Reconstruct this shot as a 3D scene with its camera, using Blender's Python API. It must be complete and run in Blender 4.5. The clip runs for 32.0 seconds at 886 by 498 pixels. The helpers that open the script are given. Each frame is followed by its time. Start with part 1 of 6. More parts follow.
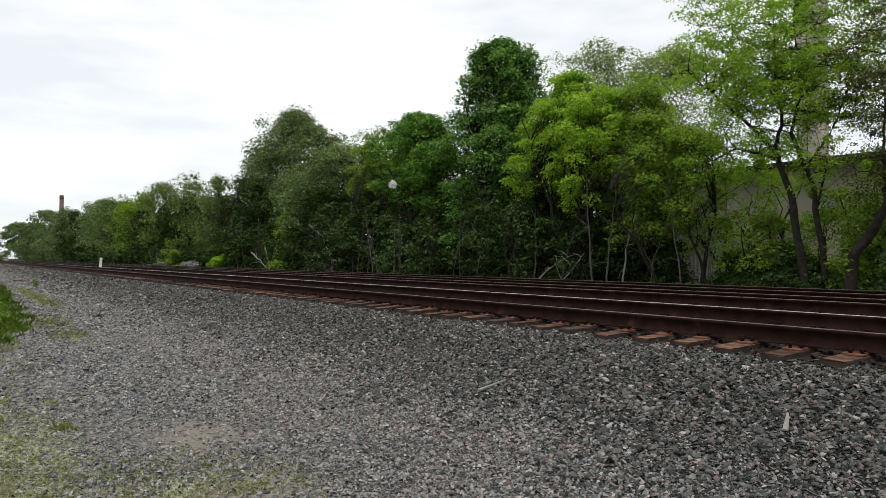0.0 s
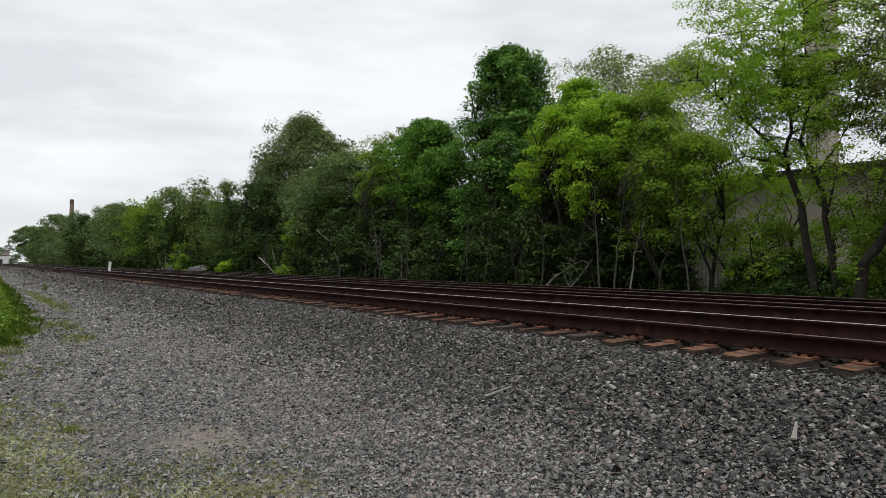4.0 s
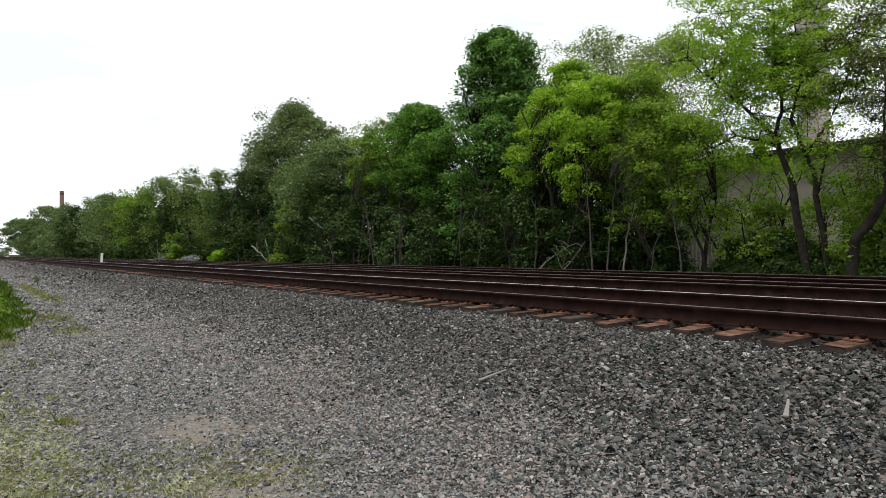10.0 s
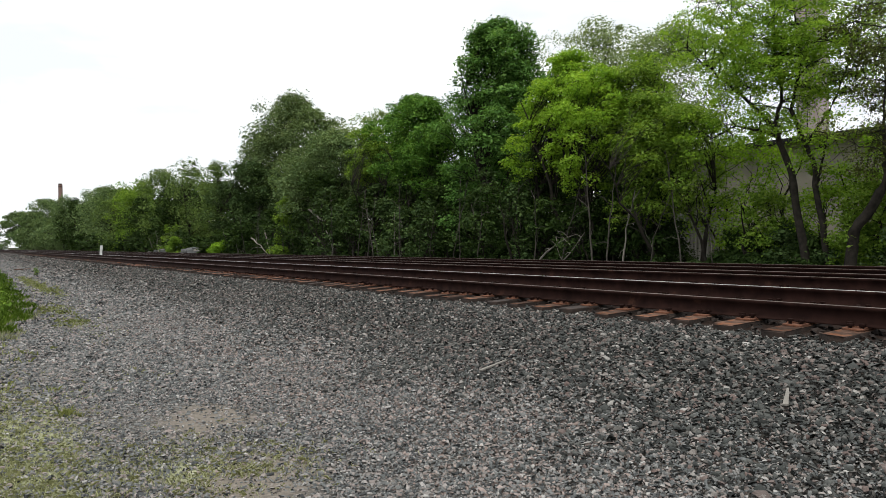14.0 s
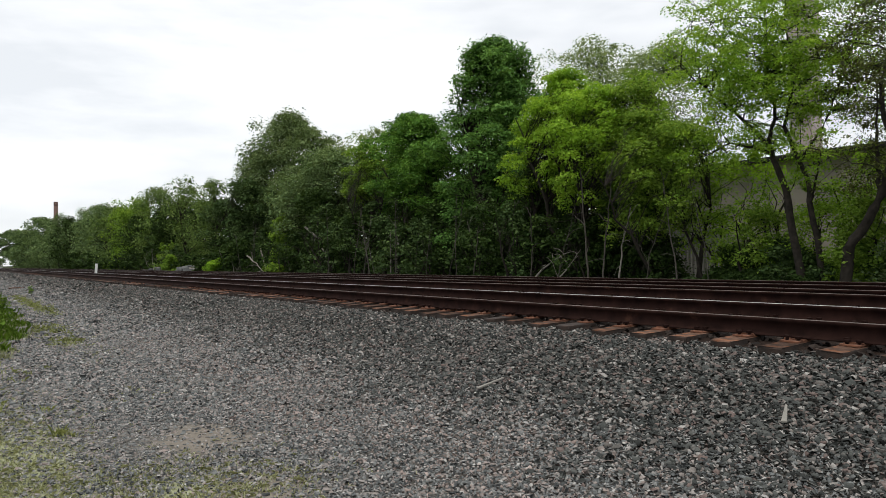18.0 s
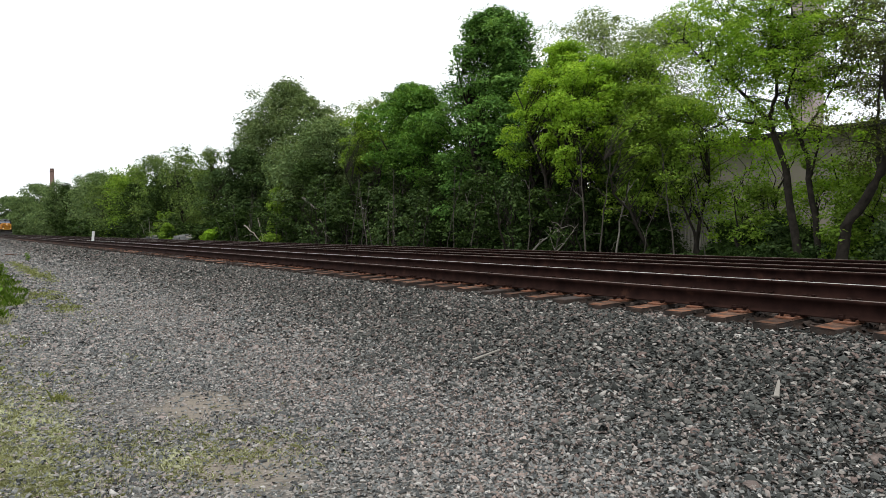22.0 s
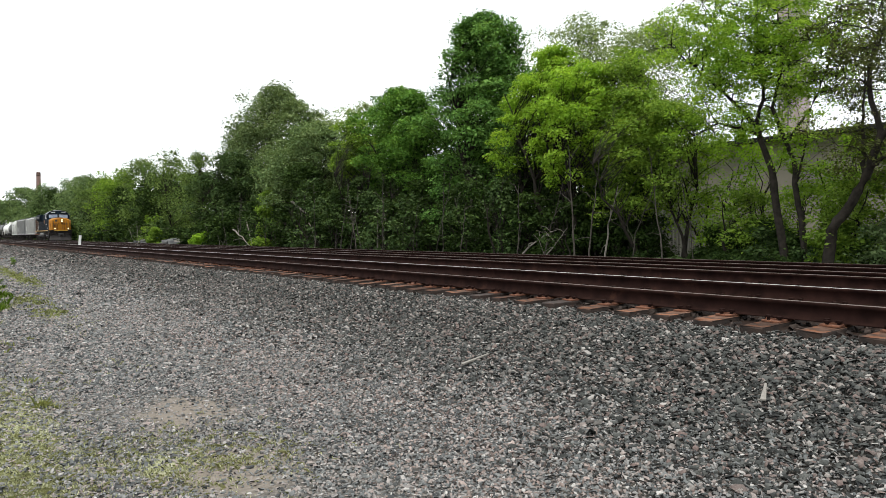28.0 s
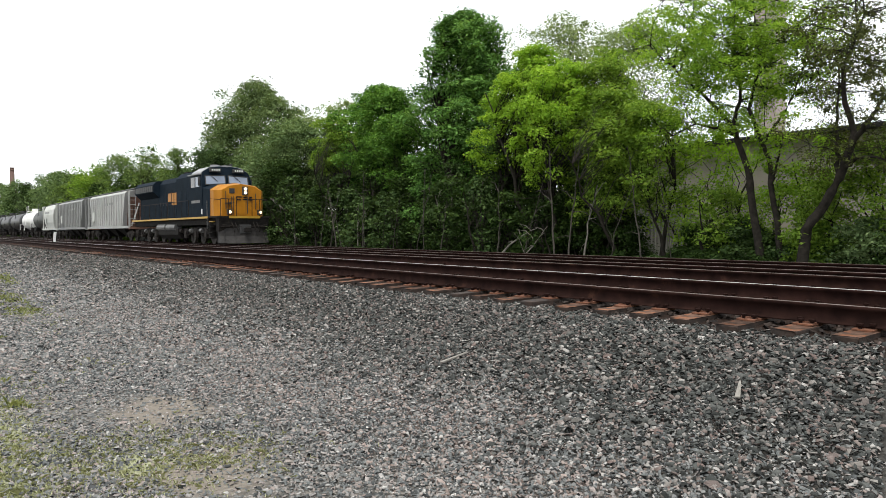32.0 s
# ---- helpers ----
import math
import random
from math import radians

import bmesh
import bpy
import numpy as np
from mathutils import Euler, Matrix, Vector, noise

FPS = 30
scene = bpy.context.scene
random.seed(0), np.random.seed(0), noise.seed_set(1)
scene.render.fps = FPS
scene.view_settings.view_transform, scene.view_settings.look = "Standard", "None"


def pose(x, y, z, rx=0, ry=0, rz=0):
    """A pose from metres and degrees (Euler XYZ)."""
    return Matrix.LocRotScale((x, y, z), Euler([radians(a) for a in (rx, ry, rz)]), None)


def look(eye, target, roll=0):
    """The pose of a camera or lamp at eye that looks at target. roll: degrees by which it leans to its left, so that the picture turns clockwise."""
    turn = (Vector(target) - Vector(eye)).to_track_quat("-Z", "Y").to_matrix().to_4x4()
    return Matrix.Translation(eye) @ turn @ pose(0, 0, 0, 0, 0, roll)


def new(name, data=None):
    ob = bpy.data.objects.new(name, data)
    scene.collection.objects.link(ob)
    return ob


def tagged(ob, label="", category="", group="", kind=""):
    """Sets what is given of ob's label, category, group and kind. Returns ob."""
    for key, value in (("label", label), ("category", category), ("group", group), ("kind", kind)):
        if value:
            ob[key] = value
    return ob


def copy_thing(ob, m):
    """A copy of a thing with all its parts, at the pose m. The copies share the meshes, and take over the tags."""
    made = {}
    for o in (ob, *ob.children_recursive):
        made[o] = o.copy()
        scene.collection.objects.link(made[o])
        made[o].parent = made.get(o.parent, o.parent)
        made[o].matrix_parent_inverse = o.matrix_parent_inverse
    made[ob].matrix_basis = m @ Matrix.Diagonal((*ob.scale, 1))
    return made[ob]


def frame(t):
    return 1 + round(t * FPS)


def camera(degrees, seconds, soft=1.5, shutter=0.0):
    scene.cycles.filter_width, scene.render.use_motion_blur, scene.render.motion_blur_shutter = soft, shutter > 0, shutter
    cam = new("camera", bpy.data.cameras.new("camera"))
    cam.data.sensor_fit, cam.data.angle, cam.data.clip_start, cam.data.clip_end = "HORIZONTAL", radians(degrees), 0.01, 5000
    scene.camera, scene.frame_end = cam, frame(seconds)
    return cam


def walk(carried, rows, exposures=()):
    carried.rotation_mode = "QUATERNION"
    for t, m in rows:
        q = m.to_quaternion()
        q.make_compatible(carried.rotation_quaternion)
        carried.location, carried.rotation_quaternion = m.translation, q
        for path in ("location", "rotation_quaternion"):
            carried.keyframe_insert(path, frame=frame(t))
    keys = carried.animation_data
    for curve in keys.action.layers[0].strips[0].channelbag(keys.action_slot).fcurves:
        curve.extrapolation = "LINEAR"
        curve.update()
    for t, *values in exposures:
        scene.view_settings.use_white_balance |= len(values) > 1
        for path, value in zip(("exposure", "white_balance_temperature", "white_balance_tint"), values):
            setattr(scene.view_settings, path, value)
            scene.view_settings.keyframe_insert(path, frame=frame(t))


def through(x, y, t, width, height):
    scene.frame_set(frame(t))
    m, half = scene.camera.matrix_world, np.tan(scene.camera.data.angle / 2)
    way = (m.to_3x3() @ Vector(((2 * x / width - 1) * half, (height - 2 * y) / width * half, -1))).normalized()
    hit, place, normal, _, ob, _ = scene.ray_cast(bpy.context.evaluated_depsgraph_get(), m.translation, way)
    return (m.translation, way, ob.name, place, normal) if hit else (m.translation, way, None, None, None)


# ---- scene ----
# camera: handheld, standing on the gravel beside the line; +y runs along the tracks, x across them
PATH = [
    (0, -0.022, 0.002, 1.551, 90.664, 0.163, -34.790),
    (0.5, -0.016, 0.003, 1.549, 90.708, 0.001, -34.452),
    (1, -0.015, -0.005, 1.557, 91.209, 0.342, -33.858),
    (1.5, -0.019, -0.002, 1.557, 90.620, -0.162, -34.153),
    (2, -0.026, -0.001, 1.554, 91.710, -0.371, -34.153),
    (2.5, -0.026, -0.002, 1.552, 91.262, -0.156, -33.978),
    (3, -0.024, -0.005, 1.546, 91.385, -0.015, -34.044),
    (3.5, -0.016, -0.004, 1.546, 91.336, -0.154, -34.190),
    (5.5, -0.020, 0.014, 1.551, 90.656, -0.140, -34.156),
    (6, -0.011, 0.013, 1.546, 90.925, -0.338, -35.674),
    (6.5, -0.018, 0.014, 1.549, 90.613, -0.547, -35.816),
    (7, -0.021, 0.012, 1.545, 90.616, -0.383, -35.563),
    (7.5, -0.016, 0.000, 1.547, 90.736, 0.340, -34.686),
    (8, -0.014, 0.003, 1.541, 90.474, 0.803, -34.918),
    (8.5, -0.007, -0.002, 1.538, 89.846, 0.973, -34.612),
    (9, 0.000, 0.000, 1.550, 89.400, 0.860, -35.000),
    (9.5, 0.001, 0.005, 1.542, 89.706, 0.860, -34.998),
    (10, 0.007, 0.007, 1.544, 89.936, 0.847, -34.709),
    (10.5, 0.006, 0.014, 1.544, 90.233, 0.748, -34.833),
    (11, 0.005, 0.015, 1.546, 90.389, 0.791, -34.784),
    (11.5, -0.003, 0.012, 1.543, 90.182, 0.768, -34.582),
    (12, -0.012, 0.003, 1.543, 90.255, 0.616, -34.757),
    (12.5, -0.015, -0.001, 1.537, 89.792, 0.567, -35.296),
    (13, -0.004, -0.002, 1.539, 89.913, 0.618, -35.815),
    (13.5, -0.006, 0.001, 1.537, 89.510, 0.887, -35.053),
    (14, -0.011, 0.003, 1.539, 89.228, 1.035, -34.768),
    (14.5, -0.013, 0.004, 1.537, 89.268, 0.900, -34.717),
    (16.5, -0.018, 0.004, 1.535, 90.320, 0.589, -34.845),
    (17, -0.015, 0.002, 1.537, 90.612, 0.580, -35.133),
    (17.5, -0.014, 0.004, 1.543, 90.821, 1.210, -35.643),
    (18, -0.014, 0.009, 1.539, 90.653, 1.192, -35.094),
    (18.5, -0.003, 0.008, 1.535, 91.240, 0.547, -34.679),
    (19, -0.007, 0.009, 1.537, 91.482, 0.434, -34.770),
    (19.5, -0.010, 0.013, 1.534, 90.542, 0.183, -34.898),
    (20, -0.008, 0.011, 1.526, 89.591, 0.037, -34.046),
    (20.5, -0.006, 0.020, 1.536, 89.377, -0.113, -34.964),
    (21, -0.011, 0.022, 1.533, 89.320, -0.006, -34.782),
    (21.5, -0.013, 0.013, 1.530, 89.470, 0.052, -34.716),
    (22, -0.020, 0.011, 1.535, 88.364, 0.400, -35.298),
    (22.5, -0.012, 0.002, 1.529, 88.204, 0.448, -35.353),
    (23, -0.017, -0.005, 1.534, 88.666, 0.217, -33.217),
    (23.5, -0.008, 0.005, 1.529, 88.124, 0.753, -34.155),
    (24, -0.013, 0.006, 1.533, 88.475, 1.011, -34.242),
    (24.5, -0.007, 0.008, 1.531, 88.521, 0.717, -35.115),
    (25, -0.009, 0.008, 1.533, 88.458, 0.704, -35.403),
    (25.5, -0.009, 0.010, 1.528, 88.714, 0.562, -35.142),
    (27.5, -0.001, 0.011, 1.538, 88.633, 0.552, -35.813),
    (28, -0.005, 0.010, 1.538, 88.683, 0.424, -36.151),
    (28.5, 0.002, 0.007, 1.544, 89.732, 0.352, -37.496),
    (29, -0.006, 0.003, 1.545, 88.963, 0.812, -37.133),
    (29.5, -0.007, -0.002, 1.544, 89.027, 0.917, -36.939),
    (30, -0.015, -0.001, 1.532, 88.628, 0.422, -36.734),
    (30.5, -0.012, -0.003, 1.534, 88.504, 0.374, -36.398),
    (31, -0.006, -0.001, 1.541, 88.097, 0.635, -36.813),
    (31.5, -0.001, -0.005, 1.540, 88.404, 0.360, -36.930),
    (32, -0.000, 0.000, 1.541, 88.513, 0.199, -37.753),
]
cam = camera(65.3, 32.0, soft=0.8)
walk(cam, [(t, pose(*p)) for t, *p in PATH], exposures=((0, -0.25), (1, -0.34), (2, -0.47), (3, -0.47), (6, -0.36), (8, -0.2), (9, -0.09), (14, -0.1), (17, -0.13), (19, -0.38), (20, -0.24), (22, 0.06), (25, 0.22), (32, 0.33)))

# ---- light: bright overcast sky, wide soft sun behind cloud ----
world = bpy.data.worlds.new("overcast_sky")
scene.world = world
world.use_nodes = True
wn, wl = world.node_tree.nodes, world.node_tree.links
wn.clear()
w_out = wn.new("ShaderNodeOutputWorld")
w_bg = wn.new("ShaderNodeBackground")
w_sky = wn.new("ShaderNodeTexSky")
w_sky.sky_type = "NISHITA"
w_sky.sun_disc = False
w_sky.sun_elevation, w_sky.sun_rotation = radians(58), radians(200)
w_scale = wn.new("ShaderNodeMixRGB")
w_scale.blend_type = "MULTIPLY"
w_scale.inputs[0].default_value = 1
w_scale.inputs[2].default_value = (0.11, 0.11, 0.11, 1)
wl.new(w_sky.outputs[0], w_scale.inputs[1])
w_tc = wn.new("ShaderNodeTexCoord")
w_map = wn.new("ShaderNodeMapping")
w_map.inputs["Scale"].default_value = (1.6, 1.6, 7.0)
wl.new(w_tc.outputs["Generated"], w_map.inputs[0])
w_noise = wn.new("ShaderNodeTexNoise")
w_noise.inputs["Scale"].default_value, w_noise.inputs["Detail"].default_value = 1.7, 6
w_noise.inputs["Roughness"].default_value = 0.55
wl.new(w_map.outputs[0], w_noise.inputs["Vector"])
w_ramp = wn.new("ShaderNodeValToRGB")
w_ramp.color_ramp.elements[0].position, w_ramp.color_ramp.elements[0].color = 0.36, (0.92, 0.95, 0.985, 1)
w_ramp.color_ramp.elements[1].position, w_ramp.color_ramp.elements[1].color = 0.58, (1.17, 1.18, 1.19, 1)
wl.new(w_noise.outputs["Fac"], w_ramp.inputs[0])
w_mix = wn.new("ShaderNodeMixRGB")
w_mix.inputs[0].default_value = 0.90
wl.new(w_scale.outputs[0], w_mix.inputs[1])
wl.new(w_ramp.outputs[0], w_mix.inputs[2])
wl.new(w_mix.outputs[0], w_bg.inputs[0])
w_bg.inputs[1].default_value = 1.2
wl.new(w_bg.outputs[0], w_out.inputs[0])

sun_data = bpy.data.lights.new("sun", "SUN")
sun_data.energy, sun_data.angle, sun_data.color = 2.15, radians(30), (1.0, 0.96, 0.89)
sun = new("sun", sun_data)
sun.matrix_world = look((-25, -10, 90), (0, 12, 0))

# ---- mesh tools ----
def mesh_np(name, verts, faces, material, smooth=False):
    """A mesh from arrays: verts (n, 3), faces (m, k)."""
    verts, faces = np.asarray(verts, np.float32), np.asarray(faces, np.int32)
    me = bpy.data.meshes.new(name)
    me.vertices.add(len(verts))
    me.vertices.foreach_set("co", verts.ravel())
    m, k = faces.shape
    me.loops.add(m * k)
    me.loops.foreach_set("vertex_index", faces.ravel())
    me.polygons.add(m)
    me.polygons.foreach_set("loop_start", np.arange(0, m * k, k, dtype=np.int32))
    if smooth:
        me.polygons.foreach_set("use_smooth", np.ones(m, bool))
    me.update(calc_edges=True)
    me.validate()
    me.materials.append(material)
    return me


def thing(name, label, category, group="", kind="", m=None):
    ob = tagged(new(name), label, category, group, kind)
    if m is not None:
        ob.matrix_basis = m
    return ob


def child(name, me, parent, label="", m=None):
    ob = new(name, me)
    ob.parent = parent
    if m is not None:
        ob.matrix_basis = m
    return tagged(ob, label)


def part(name, bm, material, parent, label="", smooth=False, m=None):
    """Links a bmesh as one mesh object under a thing or a part."""
    me = bpy.data.meshes.new(name)
    bmesh.ops.recalc_face_normals(bm, faces=bm.faces)
    if smooth:
        for f in bm.faces:
            f.smooth = True
    bm.to_mesh(me)
    bm.free()
    me.materials.append(material)
    return child(name, me, parent, label, m)


def box(bm, x0, x1, y0, y1, z0, z1, bevel=0.0):
    g = bmesh.ops.create_cube(bm, size=1, matrix=Matrix.Translation(((x0 + x1) / 2, (y0 + y1) / 2, (z0 + z1) / 2)) @ Matrix.Diagonal((x1 - x0, y1 - y0, z1 - z0, 1)))
    if bevel:
        edges = {e for v in g["verts"] for e in v.link_edges}
        bmesh.ops.bevel(bm, geom=list(edges), offset=bevel, segments=2, affect="EDGES", profile=0.6)
    return bm


def boxed(*a, bevel=0.0):
    return box(bmesh.new(), *a, bevel=bevel)


def rod(bm, p, q, r, n=8, r2=None):
    p, q = Vector(p), Vector(q)
    d = q - p
    m = Matrix.Translation((p + q) / 2) @ d.to_track_quat("Z", "Y").to_matrix().to_4x4()
    bmesh.ops.create_cone(bm, cap_ends=True, segments=n, radius1=r, radius2=r if r2 is None else r2, depth=d.length, matrix=m)
    return bm


def prism(bm, outline, axis, a, b):
    """A closed outline (2D points) drawn out along an axis (0, 1, 2) from a to b."""
    rest = [i for i in range(3) if i != axis]
    rings = []
    for s in (a, b):
        ring = []
        for u, v in outline:
            co = [0.0, 0.0, 0.0]
            co[axis], co[rest[0]], co[rest[1]] = s, u, v
            ring.append(bm.verts.new(co))
        rings.append(ring)
    n = len(outline)
    bm.faces.new(rings[0])
    bm.faces.new(rings[1][::-1])
    for i in range(n):
        bm.faces.new((rings[0][i], rings[1][i], rings[1][(i + 1) % n], rings[0][(i + 1) % n]))
    return bm


def loft(bm, sections, close=True):
    """Rings of equal length joined one to the next."""
    rings = [[bm.verts.new(c) for c in s] for s in sections]
    n = len(rings[0])
    for a, b in zip(rings, rings[1:]):
        for i in range(n):
            bm.faces.new((a[i], b[i], b[(i + 1) % n], a[(i + 1) % n]))
    if close:
        bm.faces.new(rings[0])
        bm.faces.new(rings[-1][::-1])
    return bm


def tubes(paths, sides=6):
    """Tapered tubes as arrays; each path is a list of (x, y, z, radius)."""
    V, Fc, base = [], [], 0
    ang = np.linspace(0, 2 * np.pi, sides, endpoint=False)
    for path in paths:
        p = np.asarray(path, float)
        t = np.gradient(p[:, :3], axis=0)
        t /= np.linalg.norm(t, axis=1, keepdims=True) + 1e-9
        up = np.where(np.abs(t[:, 2:3]) > 0.9, [[1.0, 0, 0]], [[0, 0, 1.0]])
        u = np.cross(t, up)
        u /= np.linalg.norm(u, axis=1, keepdims=True) + 1e-9
        v = np.cross(t, u)
        ring = p[:, None, :3] + p[:, None, 3:4] * (np.cos(ang)[None, :, None] * u[:, None] + np.sin(ang)[None, :, None] * v[:, None])
        V.append(ring.reshape(-1, 3))
        k = len(p)
        i, j = np.meshgrid(np.arange(k - 1), np.arange(sides), indexing="ij")
        a = i * sides + j
        b = i * sides + (j + 1) % sides
        Fc.append(np.stack([a, b, b + sides, a + sides], -1).reshape(-1, 4) + base)
        base += k * sides
    return np.concatenate(V), np.concatenate(Fc)


# ---- materials ----
def mat(name):
    m = bpy.data.materials.new(name)
    m.use_nodes = True
    nt = m.node_tree
    return m, nt.nodes, nt.links, nt.nodes["Principled BSDF"]


def ramp_of(n, stops):
    r = n.new("ShaderNodeValToRGB")
    e = r.color_ramp.elements
    while len(e) < len(stops):
        e.new(0.5)
    for el, (p, c) in zip(e, stops):
        el.position, el.color = p, (*c, 1)
    return r


def surface(name, a, b, scale=3.0, rough=0.6, metal=0.0, bump=0.15, fine=60.0, stain=None, stain_scale=1.2, stain_at=0.58, spec=0.5, vary=0.0):
    """Two colours in noise at one scale, fine relief at another, and stains of a third colour."""
    m, n, l, p = mat(name)
    tc = n.new("ShaderNodeTexCoord")
    t1 = n.new("ShaderNodeTexNoise")
    t1.inputs["Scale"].default_value, t1.inputs["Detail"].default_value = scale, 6
    l.new(tc.outputs["Object"], t1.inputs["Vector"])
    r = ramp_of(n, [(0.32, a), (0.68, b)])
    l.new(t1.outputs["Fac"], r.inputs[0])
    colour = r.outputs[0]
    if stain:
        t3 = n.new("ShaderNodeTexNoise")
        t3.inputs["Scale"].default_value, t3.inputs["Detail"].default_value, t3.inputs["Roughness"].default_value = stain_scale, 8, 0.65
        l.new(tc.outputs["Object"], t3.inputs["Vector"])
        k = ramp_of(n, [(stain_at, (0, 0, 0)), (min(0.99, stain_at + 0.14), (1, 1, 1))])
        l.new(t3.outputs["Fac"], k.inputs[0])
        mx = n.new("ShaderNodeMixRGB")
        l.new(k.outputs[0], mx.inputs[0])
        l.new(colour, mx.inputs[1])
        mx.inputs[2].default_value = (*stain, 1)
        colour = mx.outputs[0]
    if vary:
        info = n.new("ShaderNodeObjectInfo")
        vr = n.new("ShaderNodeMapRange")
        vr.inputs["To Min"].default_value, vr.inputs["To Max"].default_value = 1 - vary, 1 + vary
        l.new(info.outputs["Random"], vr.inputs["Value"])
        vm = n.new("ShaderNodeVectorMath")
        vm.operation = "SCALE"
        l.new(colour, vm.inputs[0])
        l.new(vr.outputs[0], vm.inputs["Scale"])
        colour = vm.outputs[0]
    l.new(colour, p.inputs["Base Color"])
    t2 = n.new("ShaderNodeTexNoise")
    t2.inputs["Scale"].default_value, t2.inputs["Detail"].default_value = fine, 4
    l.new(tc.outputs["Object"], t2.inputs["Vector"])
    if bump:
        bp = n.new("ShaderNodeBump")
        bp.inputs["Strength"].default_value, bp.inputs["Distance"].default_value = bump, 0.01
        l.new(t2.outputs["Fac"], bp.inputs["Height"])
        l.new(bp.outputs[0], p.inputs["Normal"])
    rr = n.new("ShaderNodeMapRange")
    rr.inputs["To Min"].default_value, rr.inputs["To Max"].default_value = max(0.02, rough - 0.12), min(1, rough + 0.12)
    l.new(t2.outputs["Fac"], rr.inputs["Value"])
    l.new(rr.outputs[0], p.inputs["Roughness"])
    p.inputs["Metallic"].default_value = metal
    p.inputs["Specular IOR Level"].default_value = spec
    return m


def leaf_material(name, dark, mid, light, through=0.35):
    m, n, l, p = mat(name)
    geo = n.new("ShaderNodeNewGeometry")
    tc = n.new("ShaderNodeTexCoord")
    big = n.new("ShaderNodeTexNoise")
    big.inputs["Scale"].default_value, big.inputs["Detail"].default_value = 0.9, 3
    l.new(tc.outputs["Object"], big.inputs["Vector"])
    mixv = n.new("ShaderNodeMath")
    mixv.operation = "MULTIPLY_ADD"
    l.new(geo.outputs["Random Per Island"], mixv.inputs[0])
    mixv.inputs[1].default_value = 0.55
    off = n.new("ShaderNodeMath")
    off.operation = "MULTIPLY_ADD"
    l.new(big.outputs["Fac"], off.inputs[0])
    off.inputs[1].default_value, off.inputs[2].default_value = 1.1, -0.33
    l.new(off.outputs[0], mixv.inputs[2])
    r = ramp_of(n, [(0.08, dark), (0.5, mid), (0.95, light)])
    l.new(mixv.outputs[0], r.inputs[0])
    l.new(r.outputs[0], p.inputs["Base Color"])
    p.inputs["Roughness"].default_value = 0.7
    p.inputs["Specular IOR Level"].default_value = 0.08
    tr = n.new("ShaderNodeBsdfTranslucent")
    warm = n.new("ShaderNodeMixRGB")
    warm.blend_type = "MULTIPLY"
    warm.inputs[0].default_value = 1
    warm.inputs[2].default_value = (1.18, 1.12, 0.66, 1)
    l.new(r.outputs[0], warm.inputs[1])
    l.new(warm.outputs[0], tr.inputs["Color"])
    mx = n.new("ShaderNodeMixShader")
    mx.inputs[0].default_value = through
    l.new(p.outputs[0], mx.inputs[1])
    l.new(tr.outputs[0], mx.inputs[2])
    l.new(mx.outputs[0], n["Material Output"].inputs["Surface"])
    return m


def island_material(name, stops, rough=0.85, bump=0.3, fine=90.0):
    """Each loose piece takes its own colour from the stops."""
    m, n, l, p = mat(name)
    geo = n.new("ShaderNodeNewGeometry")
    r = ramp_of(n, stops)
    l.new(geo.outputs["Random Per Island"], r.inputs[0])
    tc = n.new("ShaderNodeTexCoord")
    t = n.new("ShaderNodeTexNoise")
    t.inputs["Scale"].default_value, t.inputs["Detail"].default_value = fine, 4
    l.new(tc.outputs["Object"], t.inputs["Vector"])
    v = n.new("ShaderNodeMixRGB")
    v.blend_type = "OVERLAY"
    v.inputs[0].default_value = 0.5
    l.new(r.outputs[0], v.inputs[1])
    l.new(t.outputs["Fac"], v.inputs[2])
    l.new(v.outputs[0], p.inputs["Base Color"])
    b = n.new("ShaderNodeBump")
    b.inputs["Strength"].default_value, b.inputs["Distance"].default_value = bump, 0.004
    l.new(t.outputs["Fac"], b.inputs["Height"])
    l.new(b.outputs[0], p.inputs["Normal"])
    p.inputs["Roughness"].default_value = rough
    p.inputs["Specular IOR Level"].default_value = 0.25
    return m


def glow(name, colour, strength):
    m, n, l, p = mat(name)
    p.inputs["Base Color"].default_value = (*colour, 1)
    p.inputs["Emission Color"].default_value = (*colour, 1)
    p.inputs["Emission Strength"].default_value = strength
    return m


STEEL_DARK = surface("rail_steel_rusted", (0.010, 0.0048, 0.0040), (0.025, 0.0118, 0.0093), 6, 0.9, 0.0, 0.25, 90, (0.055, 0.026, 0.017), 3.0, 0.62, 0.06)
# pale base, low metal: the worn head's white glint put into colour
STEEL_SHINE = surface("rail_head_worn_glint", (0.50, 0.50, 0.50), (0.62, 0.61, 0.60), 2, 0.42, 0.45, 0.05, 120)
# heads made paler to put the sky's reflection into their colour
STEEL_DULL = surface("rail_head_dull", (0.13, 0.105, 0.094), (0.23, 0.195, 0.175), 2, 0.5, 0.3, 0.1, 120)
STEEL_BROWN = surface("rail_head_brown", (0.075, 0.058, 0.050), (0.14, 0.112, 0.098), 2, 0.6, 0.2, 0.1, 120)
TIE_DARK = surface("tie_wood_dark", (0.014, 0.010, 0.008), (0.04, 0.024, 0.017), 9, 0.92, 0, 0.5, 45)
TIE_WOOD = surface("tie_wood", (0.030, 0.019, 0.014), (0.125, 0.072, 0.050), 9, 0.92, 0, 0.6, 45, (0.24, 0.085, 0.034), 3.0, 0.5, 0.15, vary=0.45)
PLATE_RUST = surface("plate_rust", (0.085, 0.034, 0.019), (0.19, 0.076, 0.038), 12, 0.85, 0.1, 0.4, 70)
